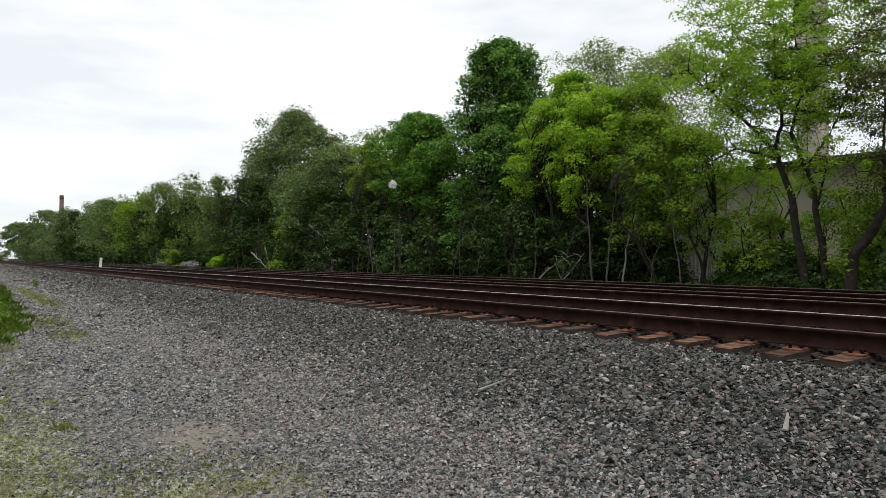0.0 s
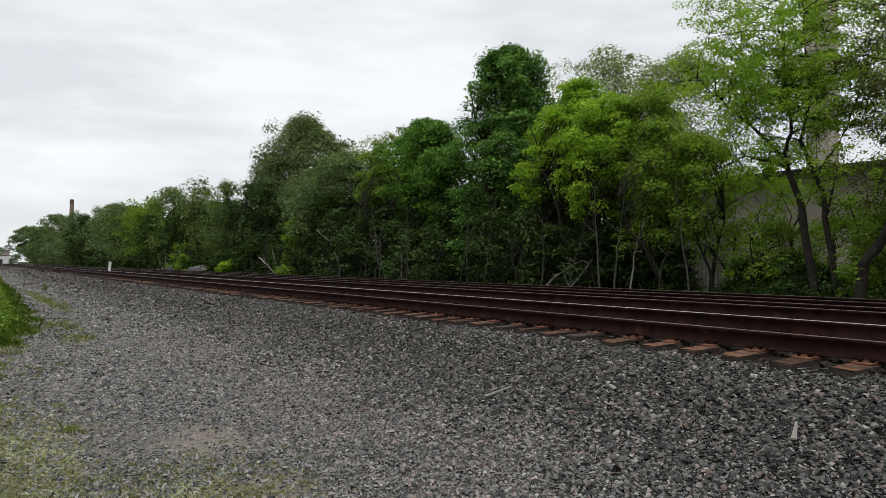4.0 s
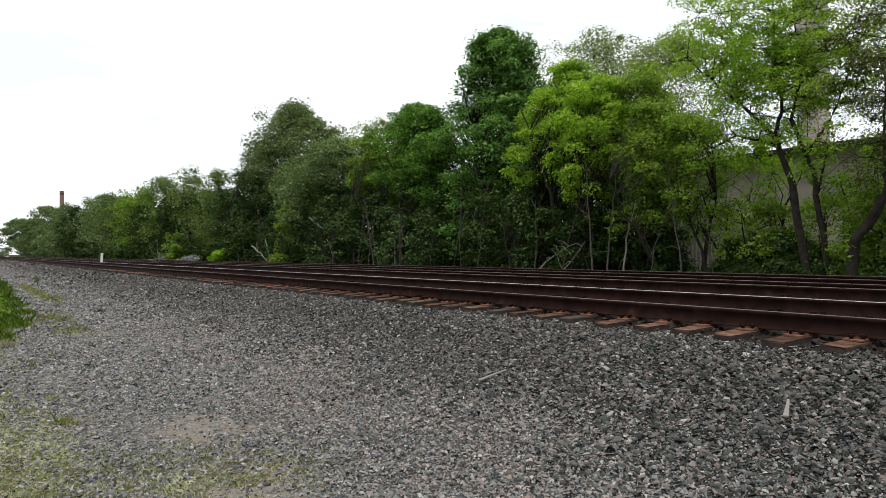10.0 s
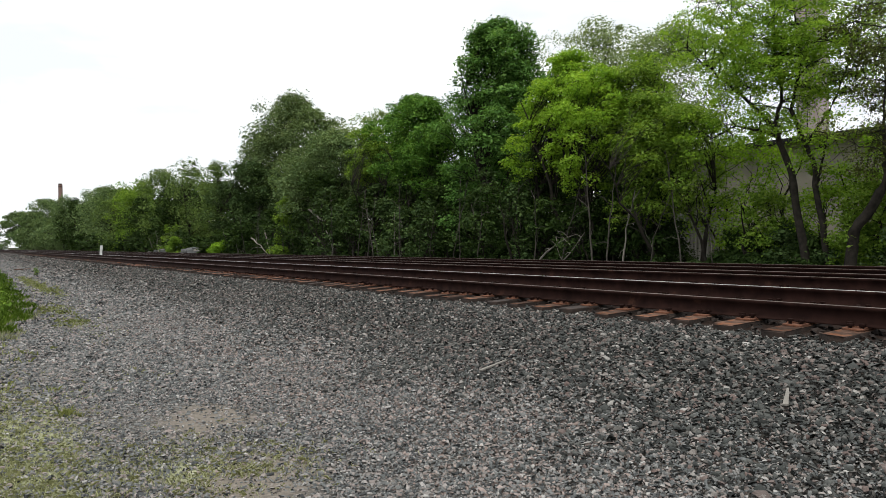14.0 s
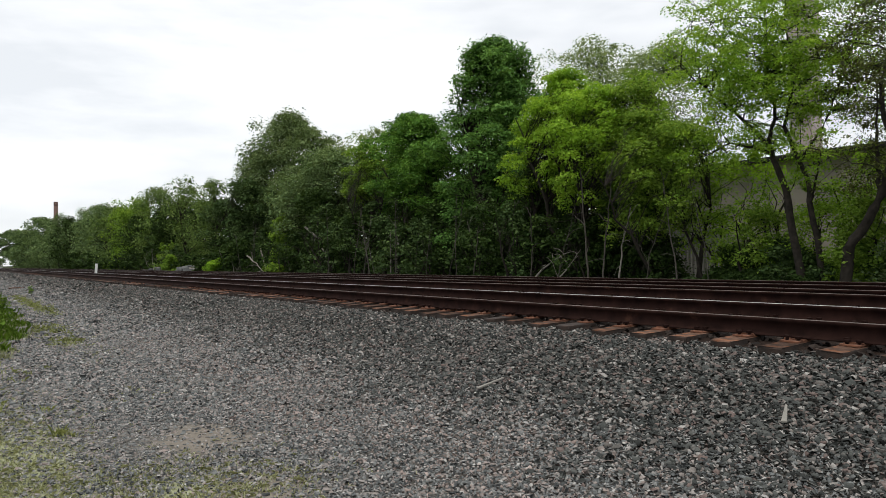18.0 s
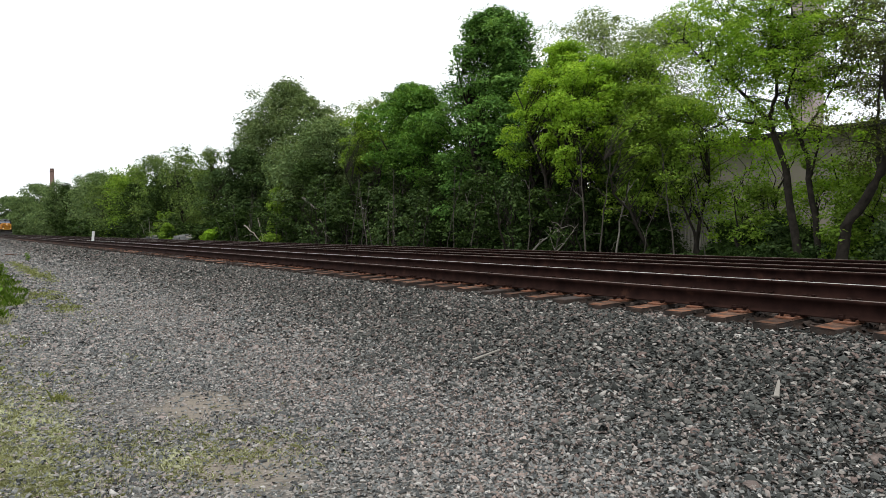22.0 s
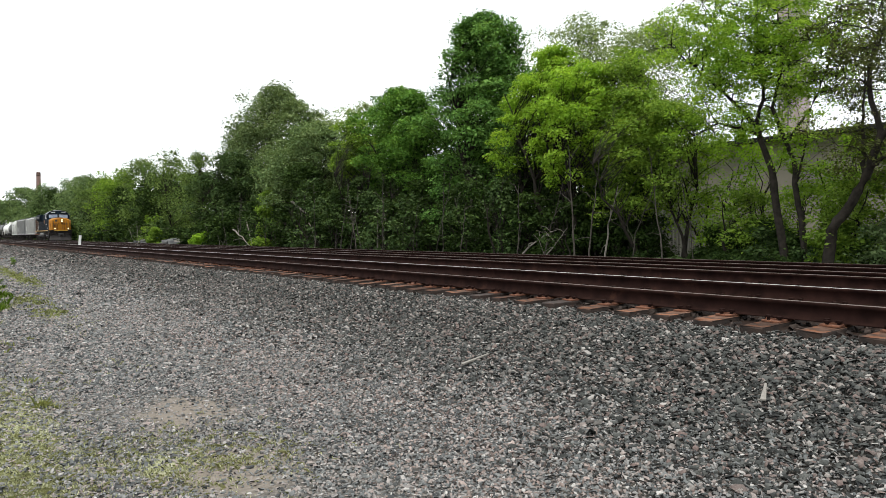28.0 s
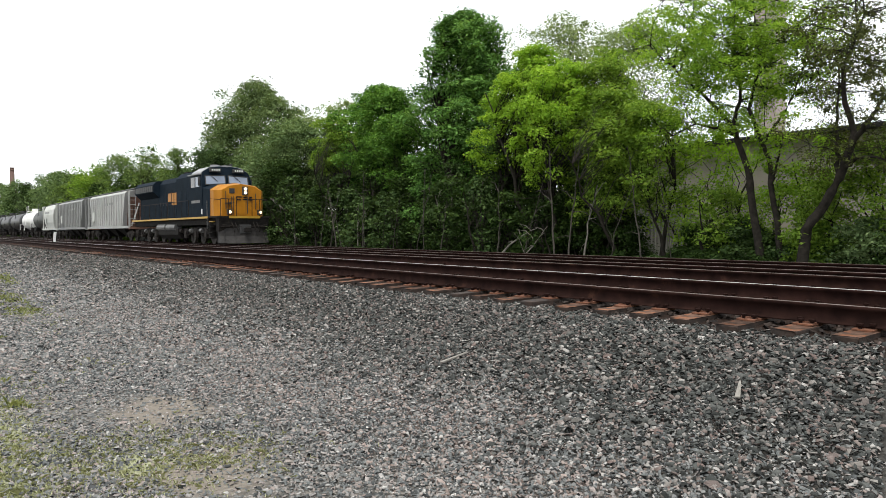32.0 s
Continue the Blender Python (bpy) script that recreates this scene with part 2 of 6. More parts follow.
BARK = surface("bark", (0.013, 0.0115, 0.009), (0.036, 0.031, 0.025), 7, 0.95, 0, 0.8, 25, spec=0.15)
BARK_PALE = surface("pale_bark", (0.13, 0.12, 0.10), (0.23, 0.21, 0.18), 6, 0.9, 0, 0.5, 30)
STEM = surface("stem_bark", (0.034, 0.030, 0.024), (0.08, 0.071, 0.057), 6, 0.9, 0, 0.5, 30)
LEAF = {
    "light": leaf_material("leaf_light_green", (0.085, 0.165, 0.018), (0.23, 0.41, 0.040), (0.42, 0.60, 0.085), 0.5),
    "yellow": leaf_material("leaf_yellow_green", (0.060, 0.115, 0.016), (0.16, 0.275, 0.038), (0.31, 0.45, 0.075), 0.44),
    "dark": leaf_material("leaf_deep_green", (0.030, 0.070, 0.019), (0.092, 0.205, 0.042), (0.22, 0.39, 0.10), 0.3),
    "olive": leaf_material("leaf_olive_grey", (0.045, 0.080, 0.030), (0.115, 0.178, 0.068), (0.24, 0.32, 0.14), 0.28),
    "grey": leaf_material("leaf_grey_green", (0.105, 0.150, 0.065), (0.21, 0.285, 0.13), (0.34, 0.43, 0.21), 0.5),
    # greens darkened to put the undergrowth's shade into the leaf colour
    "under": leaf_material("leaf_shade_darkened_green", (0.011, 0.024, 0.006), (0.028, 0.054, 0.012), (0.075, 0.125, 0.030), 0.2),
    # greens paled so that distance haze sits in the leaf colour
    "haze": leaf_material("leaf_haze_paled_green", (0.052, 0.088, 0.036), (0.115, 0.178, 0.070), (0.23, 0.31, 0.135), 0.3),
    "locust": leaf_material("leaf_locust_green", (0.042, 0.076, 0.022), (0.108, 0.172, 0.044), (0.235, 0.315, 0.10), 0.3),
    "mid": leaf_material("leaf_mid_green", (0.030, 0.072, 0.014), (0.088, 0.205, 0.032), (0.21, 0.37, 0.065), 0.28),
    "willow": leaf_material("leaf_willow", (0.050, 0.084, 0.034), (0.122, 0.178, 0.070), (0.25, 0.325, 0.15), 0.3),
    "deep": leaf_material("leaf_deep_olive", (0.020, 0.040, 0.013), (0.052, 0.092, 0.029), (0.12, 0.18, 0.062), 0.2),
    "bronze": leaf_material("leaf_bronze_green", (0.034, 0.042, 0.014), (0.085, 0.105, 0.030), (0.19, 0.215, 0.065), 0.3),
    "grass": leaf_material("grass_green", (0.05, 0.10, 0.014), (0.115, 0.205, 0.028), (0.22, 0.33, 0.05), 0.25),
    "pathweed": leaf_material("weed_yellow_green", (0.18, 0.21, 0.08), (0.29, 0.325, 0.13), (0.41, 0.44, 0.21), 0.25),
    "straw": leaf_material("grass_yellow", (0.25, 0.272, 0.145), (0.385, 0.405, 0.235), (0.51, 0.52, 0.34), 0.2),
}
STONE = island_material("crushed_stone", [(0.0, (0.014, 0.015, 0.014)), (0.33, (0.043, 0.047, 0.044)), (0.64, (0.092, 0.095, 0.088)), (0.82, (0.128, 0.094, 0.084)), (0.94, (0.20, 0.188, 0.172)), (1.0, (0.33, 0.315, 0.295))], 0.85, 0.5)
PEBBLE = island_material("fine_gravel", [(0.0, (0.036, 0.038, 0.039)), (0.32, (0.122, 0.131, 0.130)), (0.64, (0.19, 0.191, 0.184)), (0.82, (0.255, 0.210, 0.190)), (0.96, (0.30, 0.292, 0.278)), (1.0, (0.42, 0.41, 0.385))])
PINKISH = island_material("pinkish_gravel", [(0.0, (0.07, 0.056, 0.05)), (0.5, (0.18, 0.142, 0.125)), (0.85, (0.26, 0.208, 0.185)), (1.0, (0.36, 0.30, 0.27))])

# ---- the lie of the land ----
def bend(y):
    """How far the line has swung to the west at y."""
    y = np.maximum(np.asarray(y, float) - 150.0, 0)
    return -y * y / 4300.0


PROFILE_X = (-400, 2.6, 3.4, 6.1, 6.5, 6.8, 8.95, 9.5, 10.0, 12.7, 13.2, 13.6, 16.4, 17.5, 19.0, 400)
PROFILE_Z = (0.0, 0.0, 0.09, 0.515, 0.555, 0.59, 0.58, 0.53, 0.62, 0.61, 0.55, 0.59, 0.58, 0.24, 0.12, 0.12)
VERGE = lambda y: np.interp(y, (13.0, 14.7, 16.2, 18.8, 25.7, 44.0, 160.0), (0.1, 0.32, 0.6, 0.95, 1.13, 1.44, 1.5))


def land(x, y):
    u = np.asarray(x, float) - bend(y)
    return np.interp(u, PROFILE_X, PROFILE_Z)


rng = np.random.default_rng(7)


def ground_material():
    m, n, l, p = mat("gravel_ground")
    tc = n.new("ShaderNodeTexCoord")
    vo = n.new("ShaderNodeTexVoronoi")
    vo.inputs["Scale"].default_value = 34
    l.new(tc.outputs["Object"], vo.inputs["Vector"])
    sep = n.new("ShaderNodeSeparateColor")
    l.new(vo.outputs["Color"], sep.inputs[0])
    r = ramp_of(n, [(0.0, (0.05, 0.048, 0.044)), (0.4, (0.105, 0.101, 0.093)), (0.75, (0.16, 0.145, 0.13)), (1.0, (0.26, 0.245, 0.225))])
    l.new(sep.outputs[0], r.inputs[0])
    xyz = n.new("ShaderNodeSeparateXYZ")
    l.new(tc.outputs["Object"], xyz.inputs[0])
    big = n.new("ShaderNodeTexNoise")
    big.inputs["Scale"].default_value, big.inputs["Detail"].default_value = 1.1, 7
    l.new(tc.outputs["Object"], big.inputs["Vector"])

    def node(op, a, b=None, c=None):
        k = n.new("ShaderNodeMath")
        k.operation = op
        for i, v in enumerate((a, b, c)):
            if v is None:
                continue
            if isinstance(v, (int, float)):
                k.inputs[i].default_value = v
            else:
                l.new(v, k.inputs[i])
        return k.outputs[0]

    def ramp01(v, lo, hi):
        k = n.new("ShaderNodeMapRange")
        k.interpolation_type = "SMOOTHSTEP"
        k.inputs["From Min"].default_value, k.inputs["From Max"].default_value = lo, hi
        l.new(v, k.inputs["Value"])
        return k.outputs[0]

    def over(under, fac, colour):
        k = n.new("ShaderNodeMixRGB")
        l.new(fac, k.inputs[0])
        l.new(under, k.inputs[1])
        k.inputs[2].default_value = (*colour, 1)
        return k.outputs[0]

    wob = node("MULTIPLY_ADD", big.outputs["Fac"], 1.6, -0.8)
    # shade in the gaps between the coarse stones, put into the ground colour
    gap_shade = node("MULTIPLY", ramp01(node("ADD", xyz.outputs[0], wob), 3.0, 4.4), 0.8)
    col = over(r.outputs[0], gap_shade, (0.03, 0.03, 0.027))
    # rust and brake dust on the track bed
    rust = node("MULTIPLY", ramp01(node("ADD", xyz.outputs[0], wob), 5.6, 6.8), 0.9)
    col = over(col, rust, (0.022, 0.0135, 0.0105))
    # sandy dirt showing through the gravel
    for cx, cy, rx, ry in ((1.72, 6.25, 0.48, 0.8), (1.5, 4.5, 0.5, 0.6), (2.3, 9.6, 0.25, 0.6)):
        dx, dy = node("DIVIDE", node("SUBTRACT", xyz.outputs[0], cx), rx), node("DIVIDE", node("SUBTRACT", xyz.outputs[1], cy), ry)
        dist = node("SQRT", node("ADD", node("MULTIPLY", dx, dx), node("MULTIPLY", dy, dy)))
        fac = node("MULTIPLY", ramp01(node("ADD", node("SUBTRACT", 1.0, dist), wob), -0.1, 0.5), 0.85)
        col = over(col, fac, (0.205, 0.180, 0.150))
    # soil and thatch under the verge, and where moss has taken the gravel
    edge = node("MULTIPLY_ADD", node("MINIMUM", node("MAXIMUM", node("SUBTRACT", xyz.outputs[1], 13.0), 0.0), 7.0), 0.11, 0.2)
    fac = ramp01(node("ADD", node("SUBTRACT", edge, xyz.outputs[0]), wob), 0.0, 0.4)
    col = over(col, node("MULTIPLY", fac, 0.8), (0.11, 0.13, 0.035))
    for cx, cy, rx, ry in ((0.15, 6.4, 0.75, 2.3), (1.25, 4.9, 0.25, 0.35), (1.7, 15.5, 0.35, 1.2), (2.35, 33.0, 0.5, 9.0)):
        dx, dy = node("DIVIDE", node("SUBTRACT", xyz.outputs[0], cx), rx), node("DIVIDE", node("SUBTRACT", xyz.outputs[1], cy), ry)
        dist = node("SQRT", node("ADD", node("MULTIPLY", dx, dx), node("MULTIPLY", dy, dy)))
        fac = node("MULTIPLY", ramp01(node("ADD", node("SUBTRACT", 1.0, dist), wob), -0.1, 0.5), 0.7)
        col = over(col, fac, (0.36, 0.378, 0.225))
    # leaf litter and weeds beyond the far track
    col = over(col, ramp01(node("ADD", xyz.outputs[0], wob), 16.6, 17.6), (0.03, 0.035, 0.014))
    l.new(col, p.inputs["Base Color"])
    b = n.new("ShaderNodeBump")
    b.inputs["Strength"].default_value, b.inputs["Distance"].default_value = 0.8, 0.02
    l.new(vo.outputs["Distance"], b.inputs["Height"])
    b.invert = True
    l.new(b.outputs[0], p.inputs["Normal"])
    p.inputs["Roughness"].default_value = 0.95
    p.inputs["Specular IOR Level"].default_value = 0.04
    return m


GROUND = ground_material()
gx = np.unique(np.concatenate([np.linspace(-1500, -60, 12), np.linspace(-60, -4, 12), np.arange(-4, 20, 0.25), np.linspace(20, 80, 12), np.linspace(80, 1500, 10)]))
gy = np.unique(np.concatenate([np.linspace(-400, -10, 8), np.arange(-10, 40, 0.5), np.arange(40, 200, 4), np.arange(200, 900, 20), np.linspace(900, 4000, 10)]))
GX, GY = np.meshgrid(gx, gy)
GZ = land(GX, GY)
GZ = GZ + np.where(np.abs(GX) < 25, 1, 0) * 0.012 * np.sin(GX * 2.1 + GY * 1.3) * np.sin(GY * 0.9 - GX)
GU = GX - bend(GY)
GZ = GZ - 0.042 * np.clip((GU - 2.6) / 0.8, 0, 1) * np.clip((6.4 - GU) / 0.3, 0, 1) - 0.008 * (np.abs(GU - 2) < 2)
idx = np.arange(GX.size).reshape(GX.shape)
quads = np.stack([idx[:-1, :-1], idx[:-1, 1:], idx[1:, 1:], idx[1:, :-1]], -1).reshape(-1, 4)
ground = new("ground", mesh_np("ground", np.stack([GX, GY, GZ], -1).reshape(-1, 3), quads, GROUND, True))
tagged(ground, "grey gravel ground rising to the railway ballast", "ground", kind="structure")


def stones(name, xs, ys, size, material, label, spread=0.27, block=False):
    """Angular crushed stones lying at random turns on the ground."""
    n = len(xs)
    if block:
        lump = np.array([[1, 0.75, -0.25], [-0.75, 1, -0.25], [-1, -0.75, -0.25], [0.75, -1, -0.25], [0.6, 0.5, 0.55], [-0.5, 0.6, 0.55], [-0.6, -0.5, 0.55], [0.5, -0.6, 0.55]]) * 0.6
        f = np.array([[4, 5, 6, 7], [0, 1, 5, 4], [1, 2, 6, 5], [2, 3, 7, 6], [3, 0, 4, 7]])
    else:
        lump = np.array([[1, 0.7, -0.6], [-1, 0.7, -0.6], [-1, -0.7, -0.6], [1, -0.7, -0.6], [0.5, 0, 0.6], [-0.5, 0, 0.6]]) * 0.6
    k = len(lump)
    v = lump[None] + rng.uniform(-0.19, 0.19, (n, k, 3))
    v *= (np.asarray(size) * np.exp(rng.normal(0, spread, n)))[:, None, None] * rng.uniform(0.6, 1.25, (n, 1, 3)) * np.array([1.25, 0.95, 0.72])
    yaw, tip, roll = rng.uniform(0, 2 * np.pi, n), rng.normal(0, 0.3, n), rng.normal(0, 0.3, n)
    q = np.stack([np.cos(yaw / 2), tip * np.cos(yaw / 2), tip * np.sin(yaw / 2) + roll, np.sin(yaw / 2)], 1)
    q /= np.linalg.norm(q, axis=1, keepdims=True)
    w, a, b, c = q.T
    rot = np.stack([1 - 2 * (b * b + c * c), 2 * (a * b - c * w), 2 * (a * c + b * w), 2 * (a * b + c * w), 1 - 2 * (a * a + c * c), 2 * (b * c - a * w), 2 * (a * c - b * w), 2 * (b * c + a * w), 1 - 2 * (a * a + b * b)], -1).reshape(n, 3, 3)
    v = np.einsum("nij,nkj->nki", rot, v)
    z = land(xs, ys) + np.asarray(size) * rng.uniform(-0.45, 0.6, n)
    v += np.stack([xs, ys, z], -1)[:, None]
    if block:
        faces = (np.arange(n)[:, None, None] * k + f[None]).reshape(-1, 4)
    else:
        f = np.array([[0, 1, 5], [0, 5, 4], [2, 3, 4], [2, 4, 5], [1, 2, 5], [3, 0, 4]])
        faces = (np.arange(n)[:, None, None] * k + f[None]).reshape(-1, 3)
    return tagged(new(name, mesh_np(name, v.reshape(-1, 3), faces, material)), label, "gravel", kind="stuff")


def strew(x0, x1, y0, y1, per, fade=None):
    n = int((x1 - x0) * (y1 - y0) * per)
    x, y = rng.uniform(x0, x1, n), rng.uniform(y0, y1, n)
    keep = (0.574 * x + 0.819 * y > 3.1) & (x < 2.8 * y) & (x > 0.008 * y - 0.25)
    if fade is not None:
        keep &= rng.random(n) < fade(x, y)
    return x[keep], y[keep]


PATCHES = ((1.72, 6.25, 0.48, 0.8, 0.2), (1.5, 4.5, 0.5, 0.6, 0.28), (0.12, 6.0, 0.75, 2.3, 0.3), (1.25, 4.9, 0.4, 0.5, 0.75), (2.35, 33.0, 0.5, 9.0, 0.4))


def thinned(x, y):
    """Less gravel where dirt or moss shows."""
    k = np.ones(len(x))
    for cx, cy, rx, ry, f in PATCHES:
        d = np.hypot((x - cx) / rx, (y - cy) / ry) + 0.25 * np.sin(x * 9 + y * 4) + 0.3 * rng.normal(size=len(x))
        k = np.minimum(k, np.clip(f + (d - 0.7) * 2, f, 1))
    return k


# coarse ballast on the shoulder of the near track
sx, sy, ss = [], [], []
for x0, x1, y0, y1, per, size in ((2.5, 6.55, 0.2, 9, 1650, 0.0255), (2.8, 6.4, 9, 18, 1050, 0.0275), (3.0, 6.3, 18, 34, 420, 0.037), (3.0, 6.2, 34, 80, 90, 0.062), (3.0, 6.1, 80, 140, 14, 0.11)):
    x, y = strew(x0, x1, y0, y1, per, lambda x, y: np.clip((x - 3.2 - 0.3 * np.sin(y * 1.7) - 0.2 * np.sin(y * 4.1 + x)) / 1.6, 0, 1))
    sx.append(x), sy.append(y), ss.append(np.full(len(x), size))
stones("ballast_stones", np.concatenate(sx), np.concatenate(sy), np.concatenate(ss), STONE, "grey-green crushed stone ballast on the track shoulder", block=True)
sx, sy, ss = [], [], []
for x0, x1, y0, y1, per, size in ((-0.4, 5.0, 1.2, 8, 2400, 0.0175), (-0.2, 5.0, 8, 16, 1150, 0.025), (0.3, 5.0, 16, 34, 380, 0.038), (0.8, 5.0, 34, 80, 100, 0.055), (1.5, 5.0, 80, 140, 14, 0.10)):
    x, y = strew(x0, x1, y0, y1, per, lambda x, y: np.clip((5.0 - x) / 1.5, 0, 1) * np.clip((x - VERGE(y) + 0.5) * 3, 0.35, 1) * thinned(x, y))
    sx.append(x), sy.append(y), ss.append(np.full(len(x), size))
stones("gravel_stones", np.concatenate(sx), np.concatenate(sy), np.concatenate(ss), PEBBLE, "small grey and pinkish gravel of the trackside path")
x, y = strew(2.0, 4.2, 2.4, 16, 480, lambda x, y: np.clip(1.0 - np.abs(x - 3.05 - 0.25 * np.sin(y * 1.7)) / 1.0, 0, 1))
stones("pinkish_stones", x, y, np.full(len(x), 0.020), PINKISH, "pinkish-brown gravel between path and ballast")
RUSTSTONE = island_material("rust_dusted_stone", [(0.0, (0.008, 0.006, 0.005)), (0.5, (0.020, 0.014, 0.011)), (0.85, (0.036, 0.026, 0.021)), (1.0, (0.08, 0.062, 0.053))])
x1, y1 = strew(6.4, 13.3, 2.4, 20, 150)
x2, y2 = strew(6.4, 12.8, 20, 60, 24)
stones("track_bed_stones", np.concatenate([x1, x2]), np.concatenate([y1, y2]), np.concatenate([np.full(len(x1), 0.042), np.full(len(x2), 0.075)]), RUSTSTONE, "rust-brown ballast between the rails and tracks")


# ---- railway tracks ----
def rail_path(centre, side, y0, y1):
    """Points and cross directions of one rail along the bending line."""
    ys = np.unique(np.concatenate([np.arange(y0, min(y1, 120), 6.0), np.arange(120, y1 + 1, 12.0)]))
    xs = centre + bend(ys) + side
    return xs, ys


RAIL_OUTLINE = ((-0.076, 0.0), (0.076, 0.0), (0.076, 0.012), (0.012, 0.03), (0.010, 0.135), (0.036, 0.148), (0.037, 0.172), (0.031, 0.182), (-0.031, 0.182), (-0.037, 0.172), (-0.036, 0.148), (-0.010, 0.135), (-0.012, 0.03), (-0.076, 0.012))


def lay_rail(track, xs, ys, top, head):
    k = len(RAIL_OUTLINE)
    o = np.array(RAIL_OUTLINE)
    V = np.zeros((len(xs), k, 3))
    V[:, :, 0] = xs[:, None] + o[None, :, 0]
    V[:, :, 1] = ys[:, None]
    V[:, :, 2] = top - 0.185 + o[None, :, 1]
    i, j = np.meshgrid(np.arange(len(xs) - 1), np.arange(k), indexing="ij")
    a, b = i * k + j, i * k + (j + 1) % k
    me = mesh_np("rail", V.reshape(-1, 3), np.stack([a, b, b + k, a + k], -1).reshape(-1, 4), STEEL_DARK)
    ob = child("rail", me, track, "rust-brown steel rail")
    w = 0.029
    V = np.stack([np.stack([xs + s * w, ys, np.full(len(xs), top - 0.001 - (0.0 if abs(s) < 1 else 0.002))], -1) for s in (-1, -0.6, 0.6, 1)], 1)
    i, j = np.meshgrid(np.arange(len(xs) - 1), np.arange(3), indexing="ij")
    a = i * 4 + j
    me = mesh_np("running_surface", V.reshape(-1, 3), np.stack([a, a + 1, a + 5, a + 4], -1).reshape(-1, 4), head)
    child("running_surface", me, ob, "wheel-polished top of the rail")


def tie_mesh(seed, material):
    r = random.Random(seed)
    bm = bmesh.new()
    box(bm, -1.3, 1.3, -0.115, 0.115, -0.18, 0.0, 0.012)
    for v in bm.verts:
        v.co += Vector((r.uniform(-1, 1) * 0.012, r.uniform(-1, 1) * 0.006, r.uniform(-1, 1) * 0.005))
    # the rusted top takes the given material, ends and flanks the darker TIE_DARK
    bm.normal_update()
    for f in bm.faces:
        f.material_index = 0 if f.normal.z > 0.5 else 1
    me = bpy.data.meshes.new("tie")
    bm.to_mesh(me)
    bm.free()
    me.materials.append(material)
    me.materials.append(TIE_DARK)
    return me


def plate_meshes():
    bm = boxed(-0.19, 0.19, -0.09, 0.09, 0.0, 0.018, bevel=0.003)
    box(bm, -0.1, -0.08, -0.09, 0.09, 0.018, 0.03)
    box(bm, 0.08, 0.1, -0.09, 0.09, 0.018, 0.03)
    plate = bpy.data.meshes.new("tie_plate")
    bm.to_mesh(plate)
    bm.free()
    plate.materials.append(PLATE_RUST)
    bm = boxed(-0.012, 0.012, -0.012, 0.012, -0.02, 0.034)
    box(bm, -0.024, 0.028, -0.024, 0.024, 0.022, 0.046, 0.005)
    spike = bpy.data.meshes.new("spike")
    bm.to_mesh(spike)
    bm.free()
    spike.materials.append(STEEL_DARK)
    return plate, spike


PLATE, SPIKE = plate_meshes()
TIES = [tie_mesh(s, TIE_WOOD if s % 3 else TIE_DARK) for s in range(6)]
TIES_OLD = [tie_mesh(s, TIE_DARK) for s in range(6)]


def track(name, centre, low, high, label, head_low, head_high, y0, y_near, y_far, detail):
    tr = tagged(new(name), label, "railway track", kind="structure")
    for side, top, head in ((-0.75, low, head_low), (0.75, high, head_high)):
        xs, ys = rail_path(centre, side, -60, 900)
        lay_rail(tr, xs, ys, top, head)
    lean = -math.degrees(math.atan2(high - low, 1.5))
    mid = (low + high) / 2 - 0.205
    y, r, far = y0, random.Random(int(centre * 10)), []
    while y < y_far:
        if y < y_near:
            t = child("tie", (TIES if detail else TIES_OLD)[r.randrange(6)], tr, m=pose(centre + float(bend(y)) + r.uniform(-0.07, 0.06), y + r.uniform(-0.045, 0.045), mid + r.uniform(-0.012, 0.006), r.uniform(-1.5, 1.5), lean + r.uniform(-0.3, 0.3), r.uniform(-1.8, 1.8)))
            if y < detail:
                for s in (-0.75, 0.75):
                    child("tie_plate", PLATE, t, m=pose(s, 0, 0.001, 0, 0, r.uniform(-1, 1)))
                    for sx_, sy_, turn in ((-0.105, -0.055, 0), (-0.105, 0.055, 0), (0.105, -0.05, 180), (-0.155, 0.03, 0)):
                        if r.random() < 0.85:
                            child("spike", SPIKE, t, m=pose(s + sx_, sy_, 0.012 + r.uniform(0, 0.012), 0, 0, turn))
        else:
            far.append(y)
        y += 0.547
    if far:
        V, Fc = [], []
        for i, y in enumerate(far):
            c = centre + float(bend(y))
            for a in (-1.3, 1.3):
                for b in (-0.115, 0.115):
                    for d in (-0.18, 0.0):
                        V.append((c + a, y + b, mid + d))
            Fc += [[8 * i + k for k in q] for q in ((0, 1, 3, 2), (4, 6, 7, 5), (0, 4, 5, 1), (2, 3, 7, 6), (1, 5, 7, 3))]
        child("far_ties", mesh_np("far_ties", V, Fc, TIE_DARK), tr)["kind"] = "stuff"
    return tr


track("track_1", 7.69, 0.835, 0.866, "near railway track, rusty rails on dark wooden ties", STEEL_BROWN, STEEL_SHINE, -4.0, 105, 330, 26)
track("track_2", 11.35, 0.875, 0.854, "middle railway track, brown rails on dark old ties", STEEL_DULL, STEEL_DULL, -4.0, 60, 330, 14)
track("track_3", 15.00, 0.820, 0.817, "far railway track, brown rails low in dark ballast", STEEL_DULL, STEEL_DULL, -4.0, 60, 330, 0)

